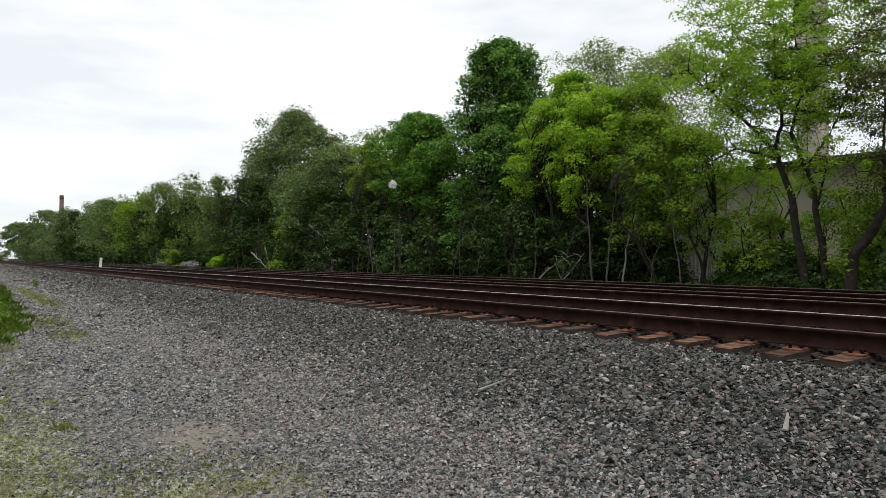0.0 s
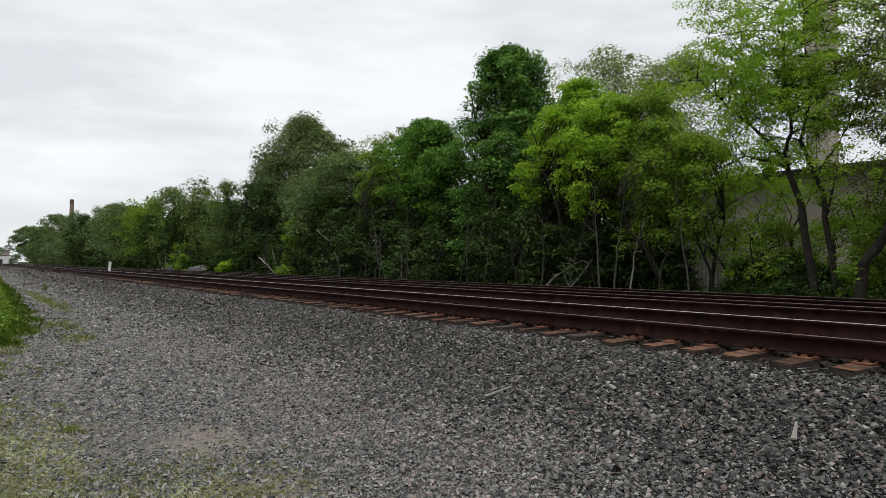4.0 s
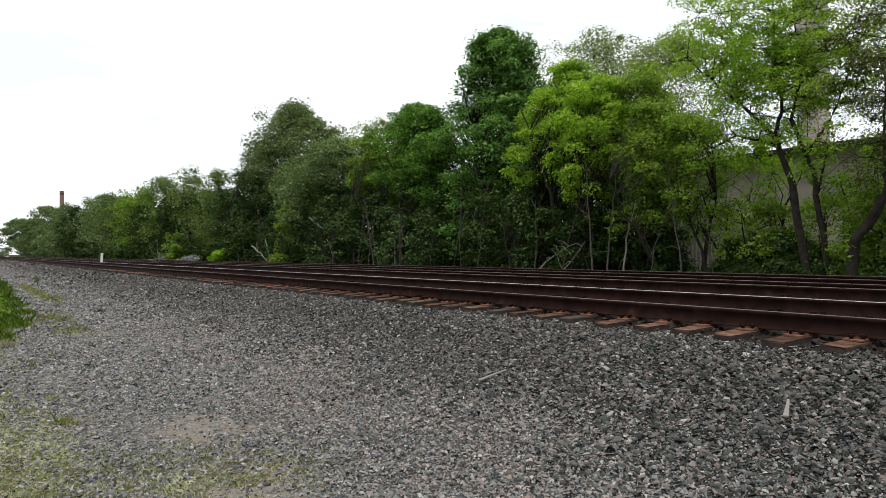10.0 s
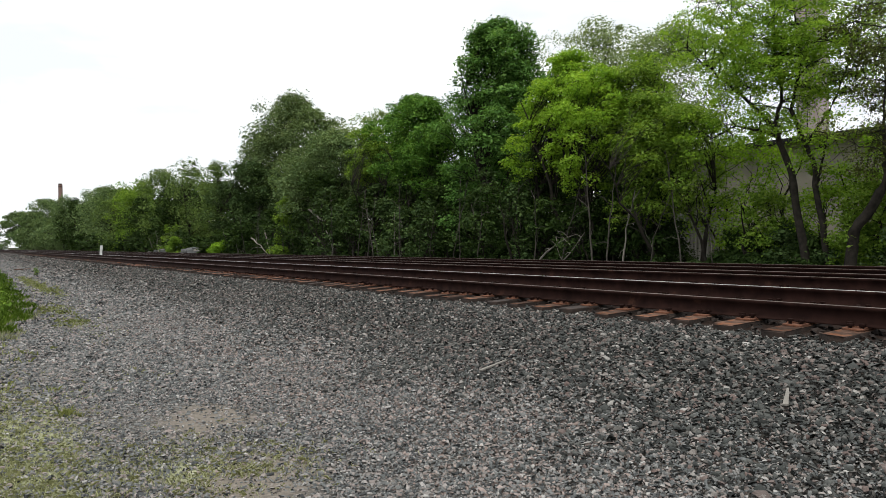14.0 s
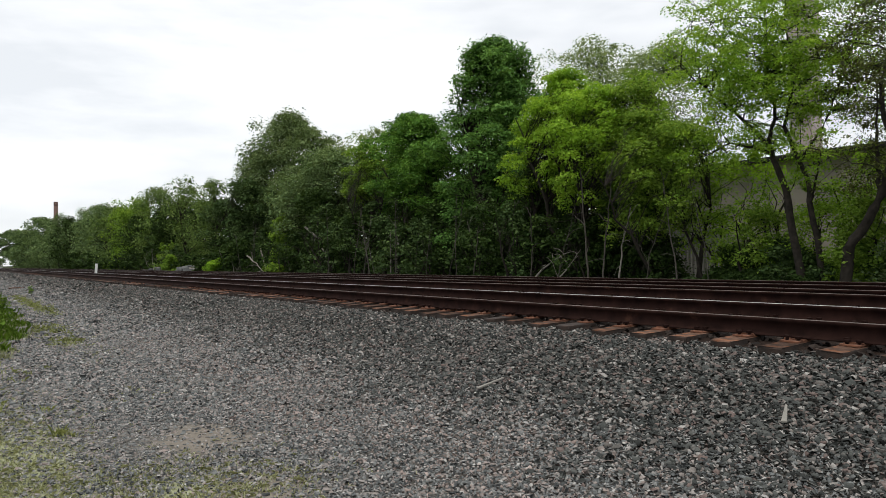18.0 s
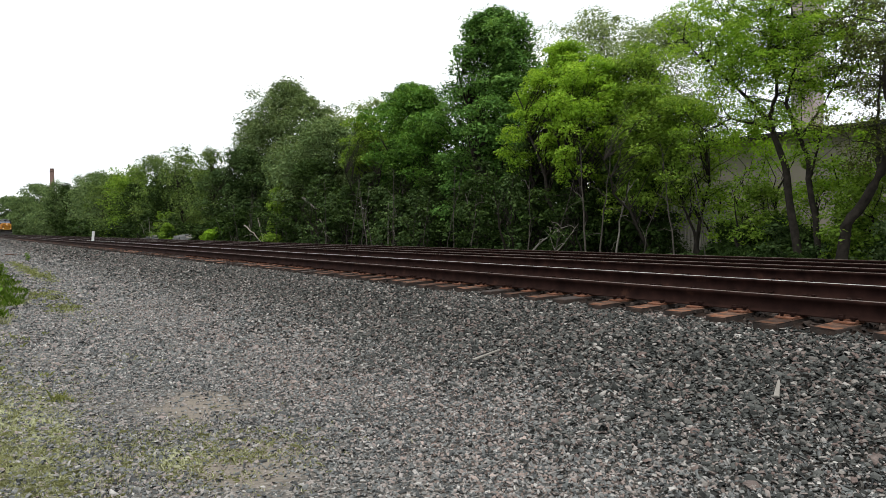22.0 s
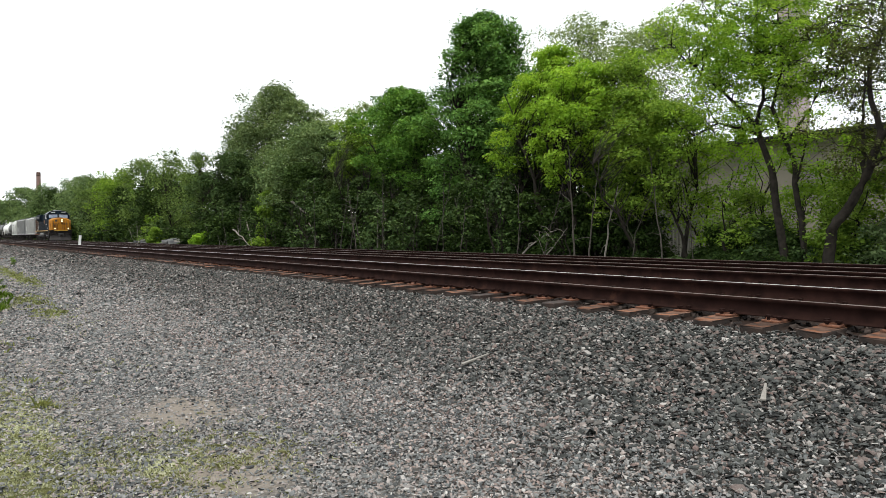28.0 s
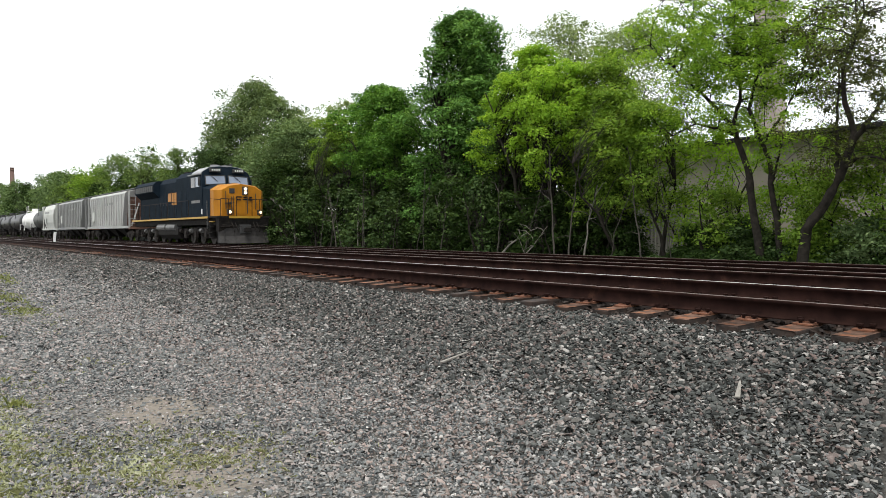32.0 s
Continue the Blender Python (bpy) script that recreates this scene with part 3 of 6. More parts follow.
# ---- trees and undergrowth ----
def leaf_arrays(r, centres, radii, counts, size, flat=0.6, shell=0.45):
    """Small folded leaves in clumps round the given centres."""
    c = np.repeat(np.asarray(centres, float), counts, axis=0)
    rad = np.repeat(np.asarray(radii, float), counts, axis=0)
    n = len(c)
    u = r.normal(size=(n, 3))
    u /= np.linalg.norm(u, axis=1, keepdims=True)
    u[:, 2] = np.where((u[:, 2] < 0) & (r.random(n) < 0.62), -u[:, 2], u[:, 2])
    d = (shell ** 3 + (1 - shell ** 3) * r.random(n)) ** (1 / 3) * (1 + 0.13 * np.clip(r.normal(size=n), -2, 1.6))
    p = c + u * rad * d[:, None]
    # leaves gather round sprigs, so that a clump has its own gaps and points
    k = r.integers(3, 9, n).cumsum()
    s = np.minimum(np.searchsorted(k, np.arange(n), side="right") * 6, n - 1)
    same = np.all(np.isclose(c[s], c), axis=1)
    near = p[s] + r.normal(size=(n, 3)) * np.minimum(rad * 0.16, size * 1.5)
    p = np.where(same[:, None], near, p)
    nor = u * 0.55 + r.normal(size=(n, 3)) * 0.55 + np.array([-0.1, 0, flat + 0.25])
    nor /= np.linalg.norm(nor, axis=1, keepdims=True)
    t = np.cross(nor, r.normal(size=(n, 3)))
    t /= np.linalg.norm(t, axis=1, keepdims=True) + 1e-9
    b = np.cross(nor, t)
    L = (size * np.exp(r.normal(0, 0.28, n)))[:, None]
    V = np.empty((n, 4, 3))
    V[:, 0] = p - t * L * 0.5
    V[:, 1] = p + b * L * 0.3 + nor * L * 0.10
    V[:, 2] = p + t * L * 0.55 - nor * L * 0.08
    V[:, 3] = p - b * L * 0.3 + nor * L * 0.10
    return V


def leaves(name, arrays, material, parent, label=""):
    V = np.concatenate([a.reshape(-1, 3) for a in arrays])
    return child(name, mesh_np(name, V, np.arange(len(V)).reshape(-1, 4), material), parent, label)


def limb(r, a, b, r0, r1, steps=6, sag=0.12):
    a, b = np.asarray(a, float), np.asarray(b, float)
    s = np.linspace(0, 1, steps)[:, None]
    L = np.linalg.norm(b - a)
    p = a + (b - a) * s
    p[1:-1] += r.normal(size=(steps - 2, 3)) * 0.035 * L
    p[:, 2] += (np.sin(s[:, 0] * np.pi) * sag * L)
    return np.concatenate([p, (r0 + (r1 - r0) * s[:, 0] ** 0.8)[:, None]], 1)


def tree(kind, x, y, height, width, count, size, label, base=0.15, clumps=46, clump=0.17, seed=0, stems=1, group="trees along the line", depth=1.0, shape=0.75, name="tree", bark=None, droop=1.0):
    """A tapered trunk with limbs, and a crown of leaf clumps in an uneven outline."""
    r = np.random.default_rng(seed * 131 + int(x * 10) + int(y * 7))
    z0 = float(land(x, y)) - 0.05
    h = height - z0
    ob = thing(name, label, "tree" if name == "tree" else "shrub", group, m=pose(x, y, z0))
    f = r.random(clumps) ** 0.85
    f = base + (1 - base) * f
    g = (f - base) / (1 - base)
    env = np.clip(np.sin(np.pi * np.clip(g * 0.86 + 0.14, 0, 1)) ** shape, 0.12, 1)
    ang = r.random(clumps) * 2 * np.pi
    rr = np.sqrt(r.random(clumps)) * (1 + 0.18 * r.normal(size=clumps))
    width = width * 1.22
    R = width / 2 * 0.86
    # lobes and hollows in the outline
    ph = r.random(3) * 6.28
    env = env * (1 + 0.20 * np.sin(2 * ang + ph[0]) * np.sin(5 * g + ph[1]) + 0.16 * np.sin(9 * g + 3 * ang + ph[2]))
    cen = np.stack([np.cos(ang) * rr * R * env * depth, np.sin(ang) * rr * R * env, f * h * 0.94], 1)
    cen = np.concatenate([cen, [[0.06 * R * r.normal(), 0.1 * R * r.normal(), h * 0.89]]])
    cr = width * clump * np.exp(r.normal(0, 0.25, len(cen)))
    cr = np.minimum(cr, 0.09 * h + 0.25)
    rad = np.stack([cr, cr, cr * 0.72 * droop], 1)
    cen[:, 2] = cen[:, 2] / (0.955 * h) * (h - rad[:, 2] * 0.9)
    w = cr ** 2
    count = int(count * 1.1)
    counts = np.maximum(4, (count * w / w.sum()).astype(int))
    # trunk and limbs
    paths = []
    for s in range(stems):
        lean = r.normal(size=2) * (0.05 if stems == 1 else 0.16) * h
        off = r.normal(size=2) * (0.0 if stems == 1 else 0.25)
        t = np.linspace(0, 1, 9)[:, None]
        top = np.array([lean[0], lean[1], h * (0.8 if s == 0 else 0.62)])
        p = np.array([off[0], off[1], 0]) * (1 - t) + top * t
        p[1:-1, :2] += r.normal(size=(7, 2)) * 0.012 * h
        rt = (0.011 * h + 0.03) * (1 if s == 0 else 0.75)
        trunk = np.concatenate([p, rt * (1 - 0.88 * t ** 0.9) * (1 + 0.5 * np.exp(-t * 25))], 1)
        paths.append(trunk)
    V, Fc = tubes(paths, 8)
    child("trunk", mesh_np("trunk", V, Fc, bark or BARK, True), ob)
    tw, main = [], []
    for k in range(len(cen)):
        tr_ = paths[k % stems]
        zt = cen[k, 2] * r.uniform(0.45, 0.8)
        i = min(len(tr_) - 2, int(np.searchsorted(tr_[:, 2], zt)))
        a = tr_[i, :3]
        r0 = max(0.012, tr_[i, 3] * 0.55)
        arm = limb(r, a, cen[k], r0, 0.006)
        (main if k % 5 == 0 and name == "tree" and y < 60 and size < 0.2 else tw).append(arm)
        for j in range(2 if y < 60 and name == "tree" else 1 if y < 60 else 0):
            e = cen[k] + np.clip(r.normal(size=3), -1, 0.9) * rad[k] * 0.7
            tw.append(limb(r, arm[3 if j else 4, :3], e, r0 * 0.35, 0.004, 4, 0.05))
    for arm in main:
        V, Fc = tubes([arm], 6)
        child("limb", mesh_np("limb", V, Fc, bark or BARK, True), ob)
    V, Fc = tubes(tw, 3)
    child("branchwork", mesh_np("branchwork", V, Fc, bark or BARK, True), ob)["kind"] = "stuff"
    leaves("crown", [leaf_arrays(r, cen, rad, counts, size)], LEAF[kind], ob)
    return ob


TREES = (
    # kind, x, y, height, width, leaves, leaf size, lowest leaves, clumps, clump size, label
    ("dark", 21.0, 25.4, 12.1, 4.8, 62000, 0.13, 0.05, 260, 0.105, "tall deep green maple behind the far track"),
    ("dark", 20.6, 24.4, 9.6, 2.6, 18000, 0.12, 0.05, 100, 0.13, "deep green maple stem beside the tall maple"),
    ("light", 19.1, 20.3, 8.0, 2.6, 16000, 0.095, 0.5, 90, 0.12, "bright yellow-green young tree in the thicket"),
    ("light", 18.9, 18.6, 8.7, 2.7, 18000, 0.095, 0.48, 100, 0.12, "bright yellow-green young tree in the thicket"),
    ("light", 18.6, 16.9, 7.9, 2.9, 20000, 0.095, 0.42, 100, 0.12, "bright yellow-green young tree in the thicket"),
    ("yellow", 19.6, 15.8, 8.2, 2.9, 15000, 0.09, 0.3, 110, 0.11, "slim yellow-green tree in the thicket"),
    ("yellow", 18.8, 14.7, 6.6, 3.0, 15000, 0.09, 0.3, 80, 0.12, "thin yellow-green sapling before the shed's corner"),
    ("yellow", 18.9, 13.2, 5.7, 2.3, 8000, 0.085, 0.4, 50, 0.14, "thin yellow-green sapling before the shed's corner"),
    # fillers whose darkened leaf colour paints the shade below the crowns
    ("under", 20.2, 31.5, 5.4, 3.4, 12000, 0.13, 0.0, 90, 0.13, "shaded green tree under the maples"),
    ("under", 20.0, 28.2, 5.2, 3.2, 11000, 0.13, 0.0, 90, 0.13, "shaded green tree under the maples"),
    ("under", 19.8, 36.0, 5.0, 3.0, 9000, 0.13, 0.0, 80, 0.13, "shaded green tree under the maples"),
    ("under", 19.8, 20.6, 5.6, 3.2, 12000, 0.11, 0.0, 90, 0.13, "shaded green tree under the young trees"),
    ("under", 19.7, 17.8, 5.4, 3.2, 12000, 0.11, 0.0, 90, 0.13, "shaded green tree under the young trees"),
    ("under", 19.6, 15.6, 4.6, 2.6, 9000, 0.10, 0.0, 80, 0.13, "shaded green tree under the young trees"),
    ("grey", 28.0, 25.6, 13.4, 7.6, 28000, 0.12, 0.2, 150, 0.09, "tall grey-green willow with an airy crown"),
    ("grey", 29.0, 21.8, 12.3, 7.0, 22000, 0.12, 0.3, 90, 0.10, "tall grey-green willow with an airy crown"),
    ("mid", 20.5, 31.6, 9.7, 3.6, 26000, 0.125, 0.5, 160, 0.11, "deep green maple in the thicket"),
    ("mid", 22.0, 36.5, 10.0, 2.9, 9000, 0.16, 0.15, 40, 0.17, "slim deep green maple in the thicket"),
    ("mid", 19.7, 28.7, 7.6, 2.8, 12000, 0.11, 0.5, 90, 0.12, "bright green sapling in the thicket"),
    ("yellow", 19.5, 35.4, 8.5, 2.5, 11000, 0.11, 0.6, 80, 0.13, "yellow-green tree in the thicket"),
    ("grey", 27.0, 48.0, 12.6, 6.4, 13000, 0.16, 0.3, 50, 0.13, "pale grey-green willow behind the thicket"),
    ("willow", 24.9, 60.5, 15.6, 9.0, 40000, 0.18, 0.12, 170, 0.095, "broad olive-green willow at the edge of the wood"),
    ("willow", 24.2, 52.5, 12.9, 6.4, 22000, 0.17, 0.12, 110, 0.11, "broad olive-green willow at the edge of the wood"),
    ("willow", 22.4, 61.0, 12.2, 4.6, 16000, 0.16, 0.15, 110, 0.10, "olive-green willow at the edge of the wood"),
    ("deep", 19.9, 56.5, 8.6, 5.6, 26000, 0.16, 0.02, 160, 0.105, "dense dark olive willow at the edge of the wood"),
    ("olive", 20.9, 43.0, 9.4, 6.6, 32000, 0.14, 0.25, 180, 0.10, "olive-green willow at the edge of the wood"),
    # darkened leaves put shade into this low willow's colour
    ("under", 18.6, 40.4, 6.2, 4.6, 11000, 0.14, 0.03, 50, 0.15, "low olive-green willow beside the far track"),
    ("yellow", 17.9, 44.0, 4.8, 1.8, 5000, 0.13, 0.05, 26, 0.18, "bright green sapling beside the far track"),
    ("locust", 20.0, 75.5, 10.9, 6.2, 14400, 0.16, 0.06, 84, 0.11, "yellow-green locust tree along the line"),
    ("locust", 20.4, 68.0, 10.0, 4.6, 11200, 0.15, 0.06, 84, 0.11, "yellow-green locust tree along the line"),
    ("locust", 20.0, 88.0, 11.2, 6.4, 14400, 0.18, 0.06, 84, 0.11, "yellow-green locust tree along the line"),
    ("under", 19.8, 82.0, 9.0, 5.0, 11200, 0.18, 0.03, 84, 0.11, "green tree along the line"),
    ("yellow", 20.0, 102.6, 11.3, 6.4, 12800, 0.20, 0.05, 84, 0.11, "yellow-green locust tree along the line"),
    ("under", 19.2, 96.0, 8.0, 5.0, 9600, 0.19, 0.03, 84, 0.11, "green tree along the line"),
    ("locust", 19.5, 112.0, 10.6, 6.5, 11200, 0.22, 0.03, 84, 0.11, "green tree along the line"),
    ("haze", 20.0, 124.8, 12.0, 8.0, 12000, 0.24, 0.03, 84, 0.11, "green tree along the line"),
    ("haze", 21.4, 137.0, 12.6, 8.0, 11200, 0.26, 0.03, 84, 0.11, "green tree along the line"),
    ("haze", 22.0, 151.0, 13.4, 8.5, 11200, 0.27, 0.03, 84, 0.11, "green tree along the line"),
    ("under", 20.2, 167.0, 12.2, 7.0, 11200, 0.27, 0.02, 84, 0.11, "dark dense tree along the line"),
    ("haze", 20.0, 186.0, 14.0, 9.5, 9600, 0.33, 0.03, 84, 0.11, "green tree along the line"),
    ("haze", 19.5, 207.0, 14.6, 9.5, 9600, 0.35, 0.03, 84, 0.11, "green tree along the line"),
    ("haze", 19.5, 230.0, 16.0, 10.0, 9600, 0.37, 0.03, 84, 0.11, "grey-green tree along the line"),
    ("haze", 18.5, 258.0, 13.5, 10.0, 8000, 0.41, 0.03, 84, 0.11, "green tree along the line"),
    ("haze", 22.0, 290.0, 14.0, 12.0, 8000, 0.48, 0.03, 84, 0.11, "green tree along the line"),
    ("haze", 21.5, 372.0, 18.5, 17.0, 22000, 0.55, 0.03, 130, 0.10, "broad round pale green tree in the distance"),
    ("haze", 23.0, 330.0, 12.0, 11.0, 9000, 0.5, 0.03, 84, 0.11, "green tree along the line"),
    # the pale grey-green leaf kind stands in for haze on these farthest trees
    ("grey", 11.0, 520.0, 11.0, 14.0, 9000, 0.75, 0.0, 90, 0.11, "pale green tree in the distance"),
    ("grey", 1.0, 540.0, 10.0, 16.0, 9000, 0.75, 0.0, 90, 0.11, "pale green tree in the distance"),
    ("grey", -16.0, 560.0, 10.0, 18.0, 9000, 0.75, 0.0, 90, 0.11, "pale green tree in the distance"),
)
for i, (kind, x, y, hgt, wid, cnt, size, low, ncl, cl, label) in enumerate(TREES):
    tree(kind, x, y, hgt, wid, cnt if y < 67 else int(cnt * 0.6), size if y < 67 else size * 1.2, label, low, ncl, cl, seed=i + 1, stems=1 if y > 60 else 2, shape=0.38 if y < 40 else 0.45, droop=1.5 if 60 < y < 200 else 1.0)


# second row, closing the wood behind
rb = random.Random(5)
y = 21.0
while y < 330:
    x = rb.uniform(24.5, 28.5)
    step = 2.6 + y * 0.035
    hgt = min(6.0 + y * 0.045, 12.5) * rb.uniform(0.85, 1.05)
    if y < 30:
        hgt *= 0.8
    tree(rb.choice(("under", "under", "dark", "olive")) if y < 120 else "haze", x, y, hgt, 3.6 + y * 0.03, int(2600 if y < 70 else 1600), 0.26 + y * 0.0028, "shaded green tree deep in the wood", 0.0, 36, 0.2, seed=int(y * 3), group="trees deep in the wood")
    y += step

# shrubs and saplings under the trees, along the far track
y = 11.5
while y < 150:
    x = rb.uniform(17.5, 19.8) + (0.2 if y < 16 else 0)
    step = (0.62 if y < 60 else 1.9) * rb.uniform(0.75, 1.25)
    hgt = (rb.uniform(2.0, 5.0) if 19 < y < 46 else rb.uniform(1.5, 4.2)) * (1.0 if y > 17 else 0.62)
    if 11.9 < y < 13.7:
        hgt = 0.8
    # mostly darkened leaf kinds, so the thicket's shade lies in the colour
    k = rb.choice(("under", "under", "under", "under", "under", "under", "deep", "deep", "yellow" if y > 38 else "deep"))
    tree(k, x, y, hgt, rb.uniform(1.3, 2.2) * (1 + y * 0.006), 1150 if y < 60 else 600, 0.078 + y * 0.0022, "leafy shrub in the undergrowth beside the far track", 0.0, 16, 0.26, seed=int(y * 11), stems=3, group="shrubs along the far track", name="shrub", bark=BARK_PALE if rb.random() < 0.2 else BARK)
    y += step
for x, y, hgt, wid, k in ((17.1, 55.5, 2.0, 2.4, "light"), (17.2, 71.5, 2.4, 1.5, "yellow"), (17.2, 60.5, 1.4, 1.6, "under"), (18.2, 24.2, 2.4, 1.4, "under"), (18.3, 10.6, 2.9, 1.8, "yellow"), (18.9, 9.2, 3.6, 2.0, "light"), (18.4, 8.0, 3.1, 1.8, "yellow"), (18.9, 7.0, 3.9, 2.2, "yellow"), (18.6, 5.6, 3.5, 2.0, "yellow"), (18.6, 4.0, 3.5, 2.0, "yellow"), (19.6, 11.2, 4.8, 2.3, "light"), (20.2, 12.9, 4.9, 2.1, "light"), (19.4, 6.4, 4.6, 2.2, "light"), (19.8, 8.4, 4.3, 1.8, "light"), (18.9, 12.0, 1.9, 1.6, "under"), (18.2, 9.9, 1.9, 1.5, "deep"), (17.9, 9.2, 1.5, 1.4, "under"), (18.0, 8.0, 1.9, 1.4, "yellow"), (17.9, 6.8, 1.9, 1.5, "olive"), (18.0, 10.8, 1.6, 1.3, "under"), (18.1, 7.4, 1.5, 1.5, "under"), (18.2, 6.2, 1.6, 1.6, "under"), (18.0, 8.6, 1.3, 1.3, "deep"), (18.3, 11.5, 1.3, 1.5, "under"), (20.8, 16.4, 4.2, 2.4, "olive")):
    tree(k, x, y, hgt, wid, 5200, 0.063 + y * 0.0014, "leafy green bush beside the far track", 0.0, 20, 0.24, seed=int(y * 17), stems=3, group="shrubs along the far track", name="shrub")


# the open-crowned trees before the shed
def spreading_tree(seed, x, y, trunk, forks, clumps, count, size, label, girth=0.14, kind="light"):
    """A leaning trunk through given places, forks from it, and loose sprays of leaves; places are (across, along, height)."""
    r = np.random.default_rng(seed)
    z0 = float(land(x, y)) - 0.05
    ob = thing("tree", label, "tree", "trees before the shed", m=pose(x, y, z0))
    here = np.array([x, y, z0])

    def smooth(points, r0, r1, wig):
        p = np.asarray(points, float) - here
        s = np.linspace(0, 1, len(p))
        t = np.linspace(0, 1, 14)
        q = np.stack([np.interp(t, s, p[:, k]) for k in range(3)], 1)
        q[1:-1] = (q[:-2] + 2 * q[1:-1] + q[2:]) / 4
        q[2:] += r.normal(size=(12, 3)) * wig
        return np.concatenate([q, (r0 + (r1 - r0) * t ** 0.8)[:, None]], 1)

    main = [smooth(trunk, girth, girth * 0.55, 0.012)]
    V, Fc = tubes(main, 9)
    child("trunk", mesh_np("trunk", V, Fc, BARK, True), ob)
    arms = [smooth(f, girth * 0.5, 0.013, 0.02) for f in forks]
    nodes = np.concatenate([a[3:, :3] for a in arms] + [main[0][8:, :3]])
    (y0, y1, zl, zh, x0, x1), K = clumps
    c = np.stack([r.uniform(x0, x1, K), r.uniform(y0, y1, K), zl + (zh - zl) * r.random(K) ** 0.8], 1) - here
    # leaves also sit along the limbs themselves
    along = np.concatenate([a[5:, :3][r.integers(0, 9, 5)] for a in arms]) + r.normal(size=(5 * len(arms), 3)) * (0.4, 0.35, 0.28)
    c = np.concatenate([c, along[along[:, 2] > 2.6]])
    tw, cen, rad = [], [], []
    for p in c:
        d = np.linalg.norm(nodes - p, axis=1)
        i = int(d.argmin())
        tw.append(limb(r, nodes[i], p, 0.02, 0.005, 6, 0.08))
        for j in range(5):
            e = p + r.normal(size=3) * (0.40, 0.40, 0.30)
            tw.append(limb(r, tw[-1 - j][4, :3], e, 0.008, 0.003, 4, 0.05))
            cen.append(e)
            rad.append((0.27, 0.27, 0.19))
    for arm in arms:
        V, Fc = tubes([arm], 7)
        child("limb", mesh_np("limb", V, Fc, BARK, True), ob)
    V, Fc = tubes(tw, 4)
    child("branchwork", mesh_np("branchwork", V, Fc, BARK, True), ob)["kind"] = "stuff"
    cnt = np.full(len(cen), max(4, count // len(cen)))
    leaves("crown", [leaf_arrays(r, cen, rad, cnt, size, 0.5, 0.1)], LEAF[kind], ob)
    return ob


spreading_tree(1, 17.5, 9.1, [(17.5, 9.1, 0.1), (17.5, 9.15, 1.19), (17.5, 9.38, 2.09), (17.5, 9.45, 3.1), (17.5, 9.76, 3.8), (17.5, 9.92, 4.3)],
               [[(17.5, 9.92, 4.3), (17.4, 10.89, 5.42), (17.3, 11.76, 6.27), (17.2, 12.3, 6.9)], [(17.5, 9.95, 4.3), (17.6, 9.75, 5.06), (17.6, 9.9, 5.88), (17.7, 10.0, 6.62), (17.8, 10.1, 8.2)], [(17.4, 9.75, 4.03), (17.3, 10.14, 4.24), (17.2, 10.76, 4.49), (17.0, 11.46, 4.2)], [(17.4, 10.89, 5.42), (17.9, 11.3, 6.4), (18.2, 11.6, 7.6)]],
               ((9.2, 11.9, 3.9, 8.8, 16.2, 19.0), 84), 40000, 0.064, "spreading tree, dark trunks and a light open crown", 0.12)
spreading_tree(2, 17.6, 8.64, [(17.6, 8.64, 0.1), (17.6, 8.67, 0.97), (17.6, 8.74, 1.89), (17.6, 8.98, 2.61), (17.6, 8.9, 3.24), (17.6, 9.17, 3.75), (17.6, 9.54, 4.73)],
               [[(17.6, 9.54, 4.73), (17.6, 9.36, 5.36), (17.6, 9.25, 6.2), (17.7, 9.49, 7.13), (17.7, 9.5, 8.4)], [(17.6, 9.17, 3.75), (18.0, 8.7, 4.7), (18.3, 8.3, 6.2)], [(17.6, 8.95, 2.66), (17.3, 8.6, 3.3), (17.1, 8.4, 3.9)]],
               ((7.6, 10.2, 4.6, 8.6, 16.6, 19.2), 54), 24000, 0.064, "slender forked tree with a light crown before the shed", 0.09)
spreading_tree(3, 17.2, 7.98, [(17.2, 7.98, 0.1), (17.2, 7.93, 1.54), (17.2, 7.57, 1.92), (17.2, 7.12, 2.71), (17.2, 6.92, 3.32), (17.2, 6.8, 3.7)],
               [[(17.2, 6.8, 3.7), (17.2, 7.08, 4.97), (17.2, 7.01, 5.44), (17.2, 6.71, 5.99), (17.2, 6.6, 7.2)], [(17.2, 6.8, 3.6), (17.0, 6.38, 4.02), (17.0, 6.11, 4.48), (16.9, 5.6, 5.3)], [(17.2, 7.12, 2.71), (17.5, 7.3, 3.8), (17.8, 7.4, 5.6)], [(17.2, 7.0, 3.0), (17.0, 6.6, 3.2), (16.9, 5.8, 3.0)]],
               ((5.2, 7.9, 3.1, 8.0, 16.2, 18.8), 62), 22000, 0.062, "leaning tree with a crooked dark trunk before the shed", 0.145, "bronze")

